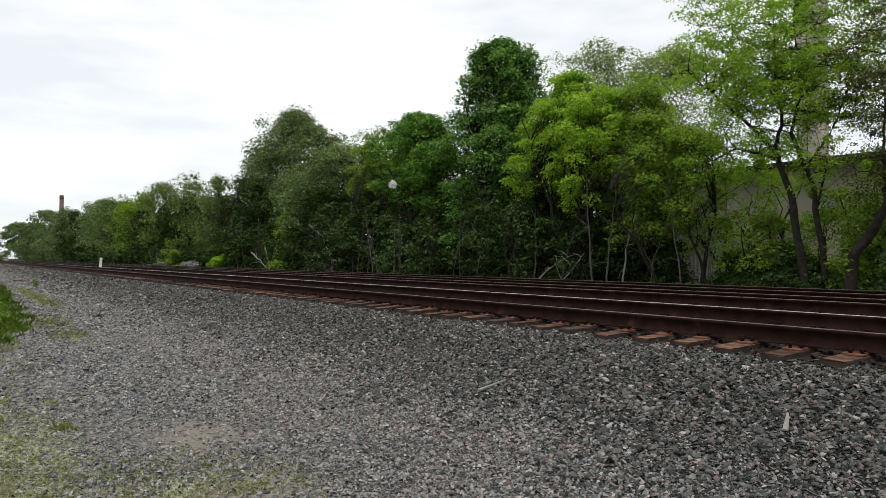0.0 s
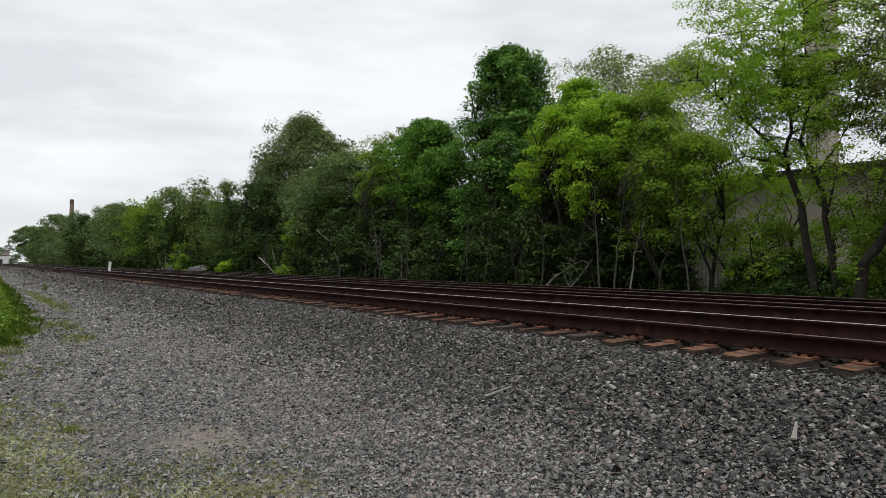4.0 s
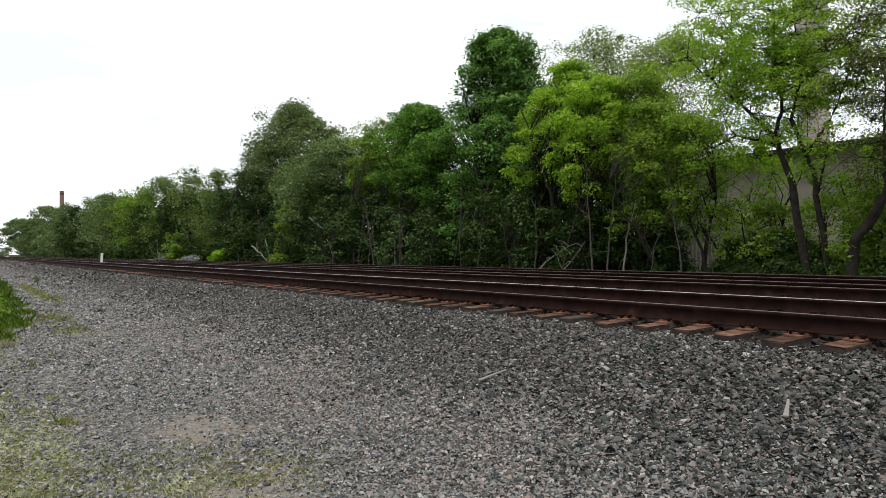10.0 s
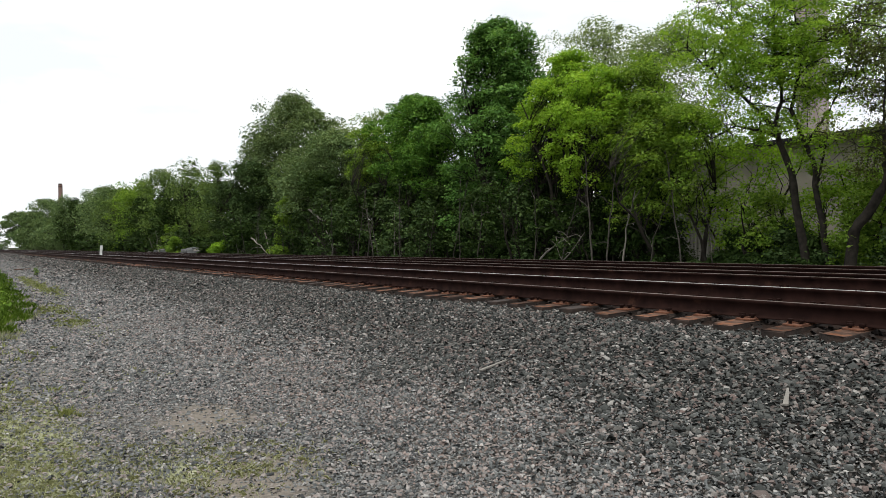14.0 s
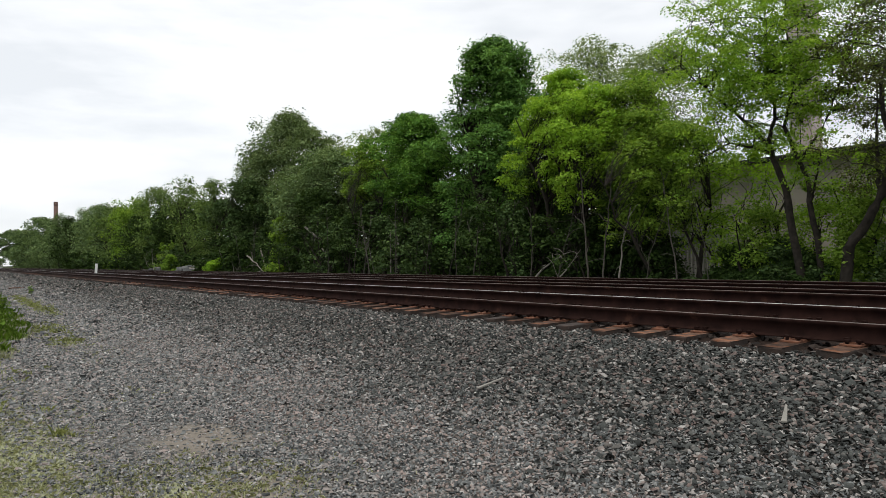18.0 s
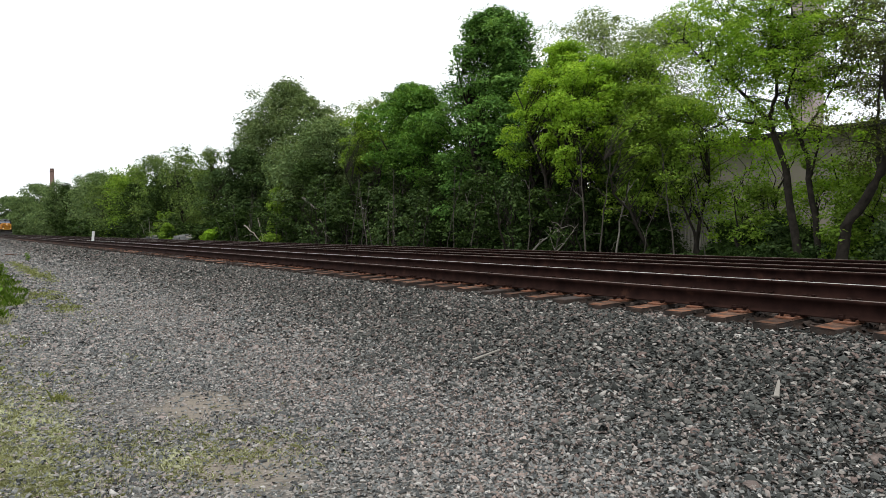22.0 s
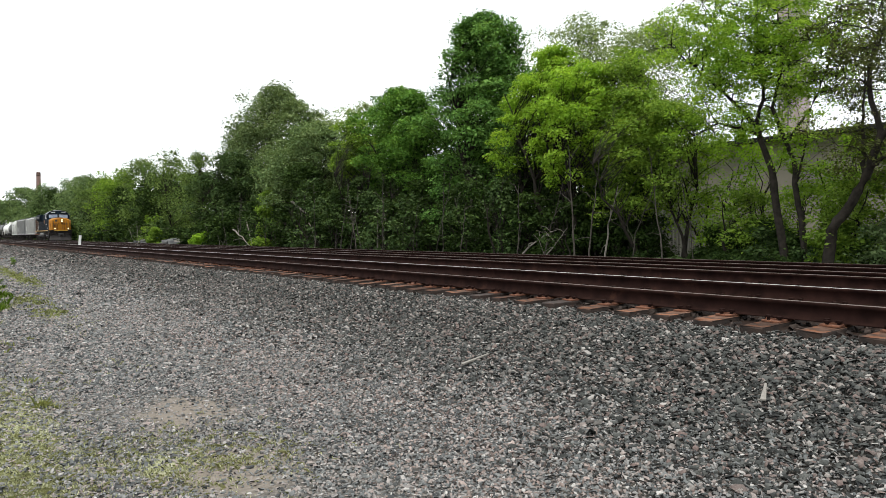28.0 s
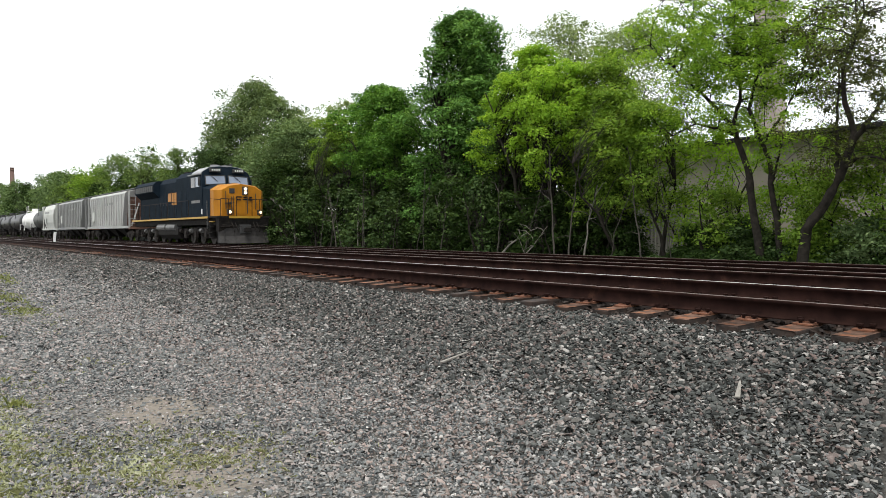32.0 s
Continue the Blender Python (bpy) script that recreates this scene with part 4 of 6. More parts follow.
# fallen dead branches and bare stems at the foot of the wood
def dead_branch(points, r0, label, seed, skin=None):
    r = np.random.default_rng(seed)
    p = np.asarray(points, float)
    ob = thing("dead_branch", label, "branch", "fallen branches", m=pose(*p[0]))
    p = p - p[0]
    s, t = np.linspace(0, 1, len(p)), np.linspace(0, 1, 10)
    q = np.stack([np.interp(t, s, p[:, k]) for k in range(3)], 1)
    q[1:-1] += r.normal(size=(8, 3)) * 0.02
    main = np.concatenate([q, (r0 * (1 - 0.75 * t))[:, None]], 1)
    V, Fc = tubes([main], 7)
    child("stem", mesh_np("stem", V, Fc, skin or BARK_PALE, True), ob)
    tw = [limb(r, q[k], q[k] + r.normal(size=3) * (0.25, 0.45, 0.3) + (0, 0, 0.15), r0 * 0.45, 0.004, 5) for k in (3, 5, 6, 7, 8)]
    V, Fc = tubes(tw, 5)
    child("twigwork", mesh_np("twigwork", V, Fc, skin or BARK_PALE, True), ob)["kind"] = "stuff"


dead_branch([(17.2, 19.1, 0.3), (17.3, 18.4, 1.0), (17.4, 17.9, 1.35), (17.5, 17.2, 1.62)], 0.045, "bare pale fallen branch propped on the bank", 1)
dead_branch([(17.2, 18.0, 0.3), (17.4, 17.4, 0.9), (17.5, 16.7, 1.7)], 0.035, "bare pale fallen branch propped on the bank", 2)
dead_branch([(17.3, 49.5, 1.9), (17.3, 47.5, 1.3), (17.2, 45.5, 0.5)], 0.06, "bare pale fallen branch lying on the bank", 3)
dead_branch([(17.3, 46.8, 2.4), (17.3, 46.2, 1.4), (17.2, 45.4, 0.4)], 0.05, "bare pale fallen branch lying on the bank", 4)
dead_branch([(17.6, 15.2, 0.2), (17.6, 15.0, 1.6), (17.6, 14.6, 3.0)], 0.04, "bare pale stem standing in the thicket", 5)
dead_branch([(17.6, 29.6, 0.2), (17.6, 29.6, 1.6), (17.6, 29.5, 3.0)], 0.05, "bare pale stem standing in the thicket", 6)
dead_branch([(17.9, 40.5, 3.6), (17.9, 38.5, 2.8), (17.9, 37.3, 2.4)], 0.08, "bare grey bough broken down in the thicket", 7)
dead_branch([(17.6, 36.8, 0.2), (17.5, 36.4, 1.2), (17.5, 37.2, 2.2)], 0.05, "bare pale stem standing in the thicket", 8)

rs = random.Random(12)
y = 11.8
while y < 52:
    x = rs.uniform(17.2, 18.2)
    top = rs.uniform(2.2, 4.6)
    ly, lx = rs.uniform(-1.6, 1.6), rs.uniform(-0.3, 0.3)
    dead_branch([(x, y, 0.15), (x + lx * 0.3, y + ly * 0.4, top * 0.5), (x + lx, y + ly, top)], rs.uniform(0.018, 0.04), "thin bare stem standing in the thicket", int(y * 10), STEM)
    y += rs.uniform(0.55, 1.7)

# pale heaps of rubble beyond the far track
for x, y, s, k in ((17.6, 76.0, 1.3, 0), (17.6, 65.0, 1.5, 1), (17.9, 63.2, 0.8, 2)):
    r = np.random.default_rng(40 + k)
    n = 70
    px, py = x + r.normal(size=n) * 0.4 * s, y + r.normal(size=n) * 0.9 * s
    q = r.normal(size=(n, 8, 3)) * 0.12 * s
    q[:, :, 2] = np.abs(q[:, :, 2]) * 0.7
    hz = 0.45 * s * np.exp(-((px - x) ** 2 + (py - y) ** 2) / (0.9 * s) ** 2)
    cube = np.array([[a, b, c] for a in (-1, 1) for b in (-1, 1) for c in (-1, 1)], float) * 0.15 * s
    V = cube[None] + q * 0.5 + np.stack([px, py, land(px, py) + hz], -1)[:, None]
    f = np.array([[0, 1, 3, 2], [4, 6, 7, 5], [0, 4, 5, 1], [2, 3, 7, 6], [0, 2, 6, 4], [1, 5, 7, 3]])
    RUBBLE = STONE if k == 2 else PEBBLE
    tagged(new("rubble_heap", mesh_np("rubble_heap", V.reshape(-1, 3), (np.arange(n)[:, None, None] * 8 + f).reshape(-1, 4), RUBBLE)), "pale heap of broken concrete beyond the far track", "rubble", "rubble heaps", "stuff")


# ---- grass ----
def blades(name, xs, ys, length, width, material, label, lean=0.5):
    n = len(xs)
    a = rng.random(n) * 2 * np.pi
    L = length * np.exp(rng.normal(0, 0.35, n))
    d = np.stack([np.cos(a), np.sin(a), np.zeros(n)], 1)
    side = np.stack([-np.sin(a), np.cos(a), np.zeros(n)], 1) * (width * rng.uniform(0.6, 1.3, n))[:, None]
    p = np.stack([xs, ys, land(xs, ys) - 0.01], 1)
    k = (rng.uniform(0.1, 1, n) * lean)[:, None]
    up = np.array([[0, 0, 1.0]])
    mid = p + (up * 0.6 + d * k * 0.35) * L[:, None]
    tip = p + (up * (1 - 0.3 * k) + d * k) * L[:, None]
    V = np.stack([p - side, p + side, mid + side * 0.7, tip, mid - side * 0.7], 1)
    i = np.arange(n)[:, None] * 5
    return tagged(new(name, mesh_np(name, V.reshape(-1, 3), i + np.arange(5)[None], material)), label, "grass", kind="stuff")


def verge(n, y0, y1):
    y = y0 + (y1 - y0) * rng.random(n) ** 1.5
    e = VERGE(y) + 0.22 * np.sin(y * 1.9) + 0.12 * np.sin(y * 5.3)
    return e + 0.25 - (rng.random(n) + 0.35 * rng.random(n) ** 3) * 2.6 * (0.25 + 0.75 * rng.random(n)), y


x, y = verge(28000, 14.5, 70)
blades("verge_grass", x, y, 0.12, 0.007, LEAF["grass"], "lush green grass and weeds on the verge", 0.8)
x, y = verge(7000, 66, 190)
blades("far_verge_grass", x, y, 0.26, 0.03, LEAF["grass"], "green grass on the verge far down the line", 0.8)
x, y = verge(5000, 13.4, 24)
blades("verge_edge_grass", x + 0.15, y, 0.08, 0.004, LEAF["straw"], "thin yellowish grass at the verge's edge", 0.6)
r = np.random.default_rng(90)
y = 15.5 + 50 * r.random(420) ** 1.7
cx = VERGE(y) - 0.25 - r.random(420) ** 1.3 * 2.0
cen = np.stack([cx, y, land(cx, y) + 0.12 + 0.1 * r.random(420)], 1)
weeds = tagged(new("verge_weeds"), "broad-leaved bright green weeds on the verge", "weeds", kind="stuff")
leaves("weed_leaves", [leaf_arrays(r, cen, np.tile([[0.2, 0.2, 0.12]], (420, 1)), np.full(420, 42), 0.07, 0.8, 0.1)], LEAF["grass"], weeds)
sx, sy = [], []
for cx, cy, rx, ry, n in ((0.12, 6.5, 0.38, 1.1, 12000), (0.2, 5.0, 0.35, 0.5, 4500), (0.45, 8.2, 0.35, 0.5, 1300), (0.1, 9.6, 0.3, 0.8, 900), (1.22, 5.35, 0.24, 0.3, 1500), (1.45, 4.75, 0.34, 0.3, 2600), (1.3, 4.3, 0.3, 0.4, 900), (1.7, 15.5, 0.2, 0.7, 1800), (2.35, 33.0, 0.3, 5.0, 3500), (1.68, 8.8, 0.14, 0.3, 220), (2.07, 13.5, 0.15, 0.4, 220), (0.62, 5.1, 0.06, 0.08, 70), (0.75, 7.1, 0.06, 0.1, 90), (0.35, 11.5, 0.3, 0.9, 500), (2.3, 26.0, 0.2, 5.0, 5500), (1.85, 18.2, 0.22, 2.2, 3600), (1.76, 12.6, 0.12, 0.6, 300), (1.9, 5.2, 0.3, 0.5, 220)):
    # tufts within each patch
    k = max(3, n // 11)
    tx, ty = cx + rng.normal(size=k) * rx, cy + rng.normal(size=k) * ry
    w = rng.integers(0, k, n)
    sx.append(tx[w] + rng.normal(size=n) * 0.025), sy.append(ty[w] + rng.normal(size=n) * 0.025)
pathx, pathy = [], []
for cx, cy, rx, ry, n in ((2.37, 34.0, 0.14, 3.6, 2600), (2.42, 28.0, 0.16, 1.8, 900), (1.6, 19.0, 0.22, 0.9, 420), (1.79, 18.6, 0.16, 0.9, 420), (1.71, 15.5, 0.15, 0.4, 320), (0.35, 11.6, 0.25, 0.7, 260), (0.75, 7.15, 0.04, 0.07, 60), (0.2, 8.6, 0.2, 0.3, 160)):
    k = max(3, n // 9)
    tx, ty = cx + rng.normal(size=k) * rx, cy + rng.normal(size=k) * ry
    w = rng.integers(0, k, n)
    pathx.append(tx[w] + rng.normal(size=n) * 0.03), pathy.append(ty[w] + rng.normal(size=n) * 0.03)
blades("path_weeds", np.concatenate(pathx), np.concatenate(pathy), 0.06, 0.006, LEAF["pathweed"], "low yellow-green weeds growing through the gravel path", 1.0)
weed = thing("tall_weed", "single tall green weed standing in the gravel", "weed", m=pose(2.93, 38.9, 0.05))
rw = np.random.default_rng(77)
stalks = [limb(rw, (0, 0, 0), (rw.normal() * 0.1, rw.normal() * 0.1, rw.uniform(0.25, 0.5)), 0.008, 0.003, 5, 0.05) for _ in range(5)]
child("stalk", mesh_np("stalk", *tubes(stalks, 4), STEM, True), weed)
leaves("foliage", [leaf_arrays(rw, [p[k, :3] for p in stalks for k in (2, 3, 4)], np.tile([[0.07, 0.07, 0.06]], (15, 1)), np.full(15, 16), 0.05, 0.6, 0.1)], LEAF["grass"], weed)
blades("gravel_grass", np.concatenate(sx), np.concatenate(sy), 0.022, 0.0026, LEAF["straw"], "sparse yellow-green grass tufts in the gravel", 1.5)

# ---- shed, stack, chimney and the far buildings ----
WALL_SHEET = surface("beige_sheet", (0.28, 0.25, 0.205), (0.36, 0.325, 0.27), 0.8, 0.7, 0, 0.1, 40, (0.25, 0.222, 0.182), 0.7, 0.6)
SHEET_GREY = surface("grey_corrugated", (0.21, 0.205, 0.19), (0.29, 0.28, 0.255), 2, 0.6, 0.2, 0.1, 40, (0.15, 0.12, 0.1), 1.4, 0.6)
ROOF_DARK = surface("dark_roof_edge", (0.012, 0.012, 0.012), (0.025, 0.024, 0.023), 3, 0.9, spec=0.2)
STACK_MAT = surface("pale_block", (0.36, 0.30, 0.26), (0.46, 0.40, 0.35), 1.5, 0.85, 0, 0.3, 30, (0.28, 0.22, 0.19), 0.9, 0.6)
BRICK_RED = surface("brown_brick", (0.085, 0.052, 0.043), (0.135, 0.082, 0.066), 1.5, 0.9, 0, 0.3, 10)
WHITE_WALL = surface("white_wall", (0.62, 0.62, 0.61), (0.75, 0.75, 0.74), 0.5, 0.7)
GLASS_DARK = surface("dark_pane", (0.03, 0.035, 0.04), (0.05, 0.055, 0.06), 1, 0.15)
CONCRETE = surface("concrete_base", (0.2, 0.19, 0.175), (0.28, 0.27, 0.25), 2, 0.9, 0, 0.3, 30)

shed = thing("shed", "long beige sheet-metal shed half hidden by trees", "building", kind="", m=pose(24, 0, 0.1))
part("wall", boxed(0, 0.2, -14, 17.9, 0.4, 4.62), WALL_SHEET, shed, "beige metal wall")
part("wall", boxed(0.2, 12, 17.7, 17.9, 0.4, 4.62), WALL_SHEET, shed, "beige metal end wall")
part("wall", boxed(11.8, 12, -14, 17.7, 0.4, 4.62), WALL_SHEET, shed, "beige metal wall")
part("wall", boxed(0.2, 11.8, -14, -13.8, 0.4, 4.62), WALL_SHEET, shed, "beige metal end wall")
part("footing", boxed(-0.05, 12.05, -14.05, 17.95, -0.1, 0.4), CONCRETE, shed)
bm = prism(bmesh.new(), [(-0.35, 4.60), (-0.35, 4.76), (6, 4.9), (12.35, 4.76), (12.35, 4.60)], 1, -14.3, 18.2)
part("roof", bm, ROOF_DARK, shed, "dark low-pitched roof")
part("gutter", boxed(-0.47, -0.35, -14.3, 18.2, 4.58, 4.70, bevel=0.02), ROOF_DARK, shed)
for i in range(26):
    part("seam", boxed(-0.018, 0, -13.2 + i * 1.2, -13.17 + i * 1.2, 0.4, 4.6), WALL_SHEET, shed)

lean_to = thing("corrugated_fence", "grey corrugated sheet fence at the shed's corner", "fence", m=pose(22.6, 0, 0.1))
for i in range(22):
    y0 = 14.4 + i * 0.16
    bm = prism(bmesh.new(), [(0.0, y0), (0.045, y0 + 0.03), (0.045, y0 + 0.075), (0.0, y0 + 0.105), (0.0, y0 + 0.157), (0.012, y0 + 0.157), (0.012, y0 + 0.11), (0.057, y0 + 0.08), (0.057, y0 + 0.025), (0.012, y0)], 2, 0.05, 2.25)
    part("panel", bm, SHEET_GREY, lean_to)
part("rail_top", boxed(0.06, 0.12, 14.4, 17.95, 2.1, 2.2), ROOF_DARK, lean_to)
for yy in (14.45, 16.1, 17.8):
    part("post", boxed(0.06, 0.14, yy, yy + 0.08, -0.1, 2.2), ROOF_DARK, lean_to)

stack = thing("stack", "pale square masonry stack rising behind the shed", "chimney", m=pose(33.0, 16.83, 0.1))
part("shaft", boxed(-0.5, 0.5, -0.52, 0.52, 0, 15.0, bevel=0.02), STACK_MAT, stack)
for i in range(18):
    z = 0.8 + i * 0.8
    part("course", boxed(-0.512, 0.512, -0.532, 0.532, z, z + 0.05), STACK_MAT, stack)
part("cap", boxed(-0.6, 0.6, -0.62, 0.62, 15.0, 15.3, bevel=0.03), STACK_MAT, stack)
part("flue", boxed(-0.52, -0.50, -0.02, 0.02, 0.5, 14.8), ROOF_DARK, stack)

chimney = thing("factory_chimney", "tall brown brick factory chimney in the distance", "chimney", m=pose(41.2, 399, 0.1))
part("shaft", rod(bmesh.new(), (0, 0, 0), (0, 0, 31.5), 1.5, 16, 0.98), BRICK_RED, chimney, smooth=True)
part("collar", rod(bmesh.new(), (0, 0, 31.5), (0, 0, 32.6), 1.0, 16), BRICK_RED, chimney, smooth=True)
part("rim", rod(bmesh.new(), (0, 0, 32.6), (0, 0, 33.4), 0.96, 16), BRICK_RED, chimney, smooth=True)

white = thing("white_building", "low white industrial building far down the line", "building", m=pose(14.5, 430, 0.1))
part("wall", boxed(-9, 5, 0, 8, 0, 4.6), WHITE_WALL, white, "white wall")
part("upper_storey", boxed(-2.2, 1.2, 0.5, 6, 4.6, 7.6), WALL_SHEET, white, "beige upper storey")
part("roof", boxed(-9.2, 5.2, -0.2, 8.2, 4.6, 4.85), ROOF_DARK, white)
for xx in (-7.5, -3.5, 1.0):
    part("door", boxed(xx, xx + 1.6, -0.06, 0, 0.2, 2.8), GLASS_DARK, white)

mast = thing("mast", "thin grey steel mast in the distance", "mast", m=pose(8.5, 420, 0.1))
for a in (0, 120, 240):
    c, s = 0.5 * math.cos(radians(a)), 0.5 * math.sin(radians(a))
    part("leg", rod(bmesh.new(), (c, s, 0), (c * 0.2, s * 0.2, 24), 0.05, 5), SHEET_GREY, mast)
for i in range(8):
    z = 1.5 + i * 2.9
    k = 1 - 0.8 * z / 24
    part("brace", rod(bmesh.new(), (0.5 * k, 0, z), (-0.25 * k, 0.43 * k, z + 1.5), 0.03, 4), SHEET_GREY, mast)

marker = thing("marker_post", "white painted marker post beside the near track", "post", m=pose(9.42, 63.9, 0.5))
part("post", boxed(-0.097, 0.097, -0.053, 0.053, -0.1, 1.05, bevel=0.025), WHITE_WALL, marker, m=pose(0, 0, 0, 0, 5, 0))
part("cap", boxed(-0.106, 0.106, -0.062, 0.062, 1.05, 1.08), WHITE_WALL, marker, m=pose(0, 0, 0, 0, 5, 0))

# bits of wood lying on the ballast
STICK = surface("weathered_wood", (0.16, 0.15, 0.13), (0.25, 0.235, 0.21), 8, 0.9, 0, 0.4, 40)
for x, y, turn, L in ((4.33, 5.41, 7, 0.38), (4.87, 2.7, 26, 0.35)):
    st = thing("wood_splinter", "grey weathered splinter of wood on the ballast", "stick", "splinters", m=pose(x, y, float(land(x, y)) + 0.035, 0, -8, turn))
    bm = bmesh.new()
    box(bm, -L / 2, L / 2, -0.02, 0.02, -0.008, 0.008, 0.004)
    for v in bm.verts:
        if v.co.x > 0:
            v.co.y *= 0.4
    part("splinter", bm, STICK, st)

# a weathered board lying at the edge of the gravel
bd = thing("board", "dark weathered board lying in the gravel", "board", m=pose(3.27, 52.7, 0.09, 0, 0, 20))
part("plank", boxed(-0.6, 0.6, -0.1, 0.1, -0.03, 0.05, bevel=0.01), TIE_WOOD, bd)


# ---- downy seeds on the wind ----
def seed_fluff(label):
    """A small seed with a ball of fine white hairs."""
    ob = thing("seed_fluff", label, "seed", "drifting seeds")
    part("seed", rod(bmesh.new(), (0, 0, -0.004), (0, 0, 0.004), 0.0015, 6), STICK, ob)
    r = np.random.default_rng(3)
    n = 240
    u = r.normal(size=(n, 3))
    u /= np.linalg.norm(u, axis=1, keepdims=True)
    w = np.cross(u, r.normal(size=(n, 3))) * 0.0003
    L = 0.011 * r.uniform(0.6, 1.1, (n, 1))
    V = np.stack([-w, w, u * L + w * 1.6, u * L - w * 1.6], 1).reshape(-1, 3)
    child("down", mesh_np("down", V, np.arange(4 * n).reshape(-1, 4), WHITE_WALL), ob)["kind"] = "stuff"
    return ob


SEED_A = seed_fluff("white downy seed blown over the gravel")
SEED_B = seed_fluff("white downy seed gusting past over the gravel")

# ---- the train ----
ORANGE = surface("loco_yellow", (0.33, 0.13, 0.004), (0.40, 0.165, 0.008), 2.0, 0.5, 0, 0.03, 60, (0.33, 0.14, 0.012), 2.5, 0.66, 0.25)
BLUE = surface("loco_dark_blue", (0.0062, 0.0118, 0.0185), (0.0105, 0.0180, 0.0270), 2.0, 0.7, 0, 0.03, 60, (0.013, 0.015, 0.018), 1.6, 0.6, 0.04)
STRIPE = surface("stripe_yellow", (0.38, 0.22, 0.02), (0.45, 0.27, 0.03), 3.0, 0.5, 0, 0.03, 60, (0.3, 0.2, 0.05), 3, 0.6)
BLACK = surface("underframe_black", (0.009, 0.008, 0.008), (0.02, 0.018, 0.016), 5.0, 0.85, 0.0, 0.15, 60, (0.04, 0.032, 0.026), 3, 0.6, 0.15)
TRUCKGREY = surface("truck_grime", (0.014, 0.012, 0.011), (0.038, 0.033, 0.029), 5.0, 0.9, 0.0, 0.2, 60, spec=0.15)
PLOW = surface("plow_grey", (0.012, 0.011, 0.0105), (0.026, 0.0235, 0.022), 4.0, 0.75, 0.1, 0.1, 60, (0.05, 0.04, 0.035), 3, 0.58)
ROOFPALE = surface("cab_roof_pale", (0.21, 0.215, 0.22), (0.29, 0.295, 0.30), 2.0, 0.5)
TANKSILVER = surface("reservoir_grey", (0.09, 0.09, 0.088), (0.16, 0.16, 0.155), 3.0, 0.5, 0.1)
# pale blue base puts the sky's reflection into the glass colour
PANE = surface("cab_glass_sky_tint", (0.17, 0.21, 0.28), (0.24, 0.28, 0.36), 1.0, 0.12, 0, 0.0, 60)
LAMP = glow("headlight_glow", (1.0, 0.76, 0.46), 2.6)
DITCH = glow("ditch_light_glow", (1.0, 0.66, 0.36), 2.2)
CASING = surface("lamp_casing", (0.02, 0.02, 0.02), (0.04, 0.04, 0.04), 5, 0.6)
DIGIT = surface("number_white", (0.6, 0.62, 0.6), (0.7, 0.72, 0.7), 5, 0.6)
TREAD = surface("wheel_steel", (0.03, 0.026, 0.023), (0.07, 0.062, 0.055), 5, 0.7, 0.1, spec=0.2)
HOP_LIGHT = surface("hopper_light_grey", (0.29, 0.295, 0.285), (0.37, 0.375, 0.36), 0.8, 0.6, 0, 0.05, 50, (0.24, 0.225, 0.20), 1.1, 0.6)
HOP_MID = surface("hopper_mid_grey", (0.165, 0.17, 0.165), (0.225, 0.23, 0.225), 0.8, 0.6, 0, 0.05, 50, (0.17, 0.155, 0.14), 1.1, 0.6)
HOP_PALE = surface("hopper_off_white", (0.42, 0.43, 0.40), (0.52, 0.53, 0.50), 0.8, 0.6, 0, 0.05, 50, (0.40, 0.38, 0.34), 1.1, 0.6)
HOP_RUST = surface("hopper_end_rust", (0.10, 0.055, 0.04), (0.2, 0.11, 0.08), 3, 0.85, 0.1, 0.2, 50)
TANK_BLACK = surface("tank_black", (0.014, 0.014, 0.015), (0.03, 0.03, 0.032), 1.2, 0.45, 0, 0.04, 50, (0.06, 0.05, 0.045), 1.4, 0.6)
TANK_GREEN = surface("tank_dark_grey", (0.03, 0.034, 0.031), (0.055, 0.06, 0.055), 1.2, 0.55, 0, 0.04, 50, (0.08, 0.07, 0.06), 1.4, 0.6)
TANK_WHITE = surface("tank_white", (0.66, 0.66, 0.64), (0.78, 0.78, 0.76), 1.2, 0.45, 0, 0.04, 50, (0.45, 0.42, 0.38), 1.2, 0.62)

ROLLING = []


def wheelset(parent, y, radius):
    """Two wheels on one axle; it turns about its own middle."""
    w = new("wheelset")
    w.parent = parent
    w.matrix_basis = pose(0, y, radius)
    for s in (-1, 1):
        bm = bmesh.new()
        rod(bm, (s * 0.685, 0, 0), (s * 0.80, 0, 0), radius, 20)
        rod(bm, (s * 0.665, 0, 0), (s * 0.69, 0, 0), radius + 0.025, 20)
        rod(bm, (s * 0.80, 0, 0), (s * 0.84, 0, 0), radius * 0.35, 10)
        for k in range(4):
            a = k * math.pi / 2
            rod(bm, (s * 0.80, math.cos(a) * radius * 0.6, math.sin(a) * radius * 0.6), (s * 0.812, math.cos(a) * radius * 0.6, math.sin(a) * radius * 0.6), 0.05, 6)
        part("wheel", bm, TREAD, w)
    part("axle", rod(bmesh.new(), (-0.69, 0, 0), (0.69, 0, 0), 0.085, 10), TREAD, w)
    return w


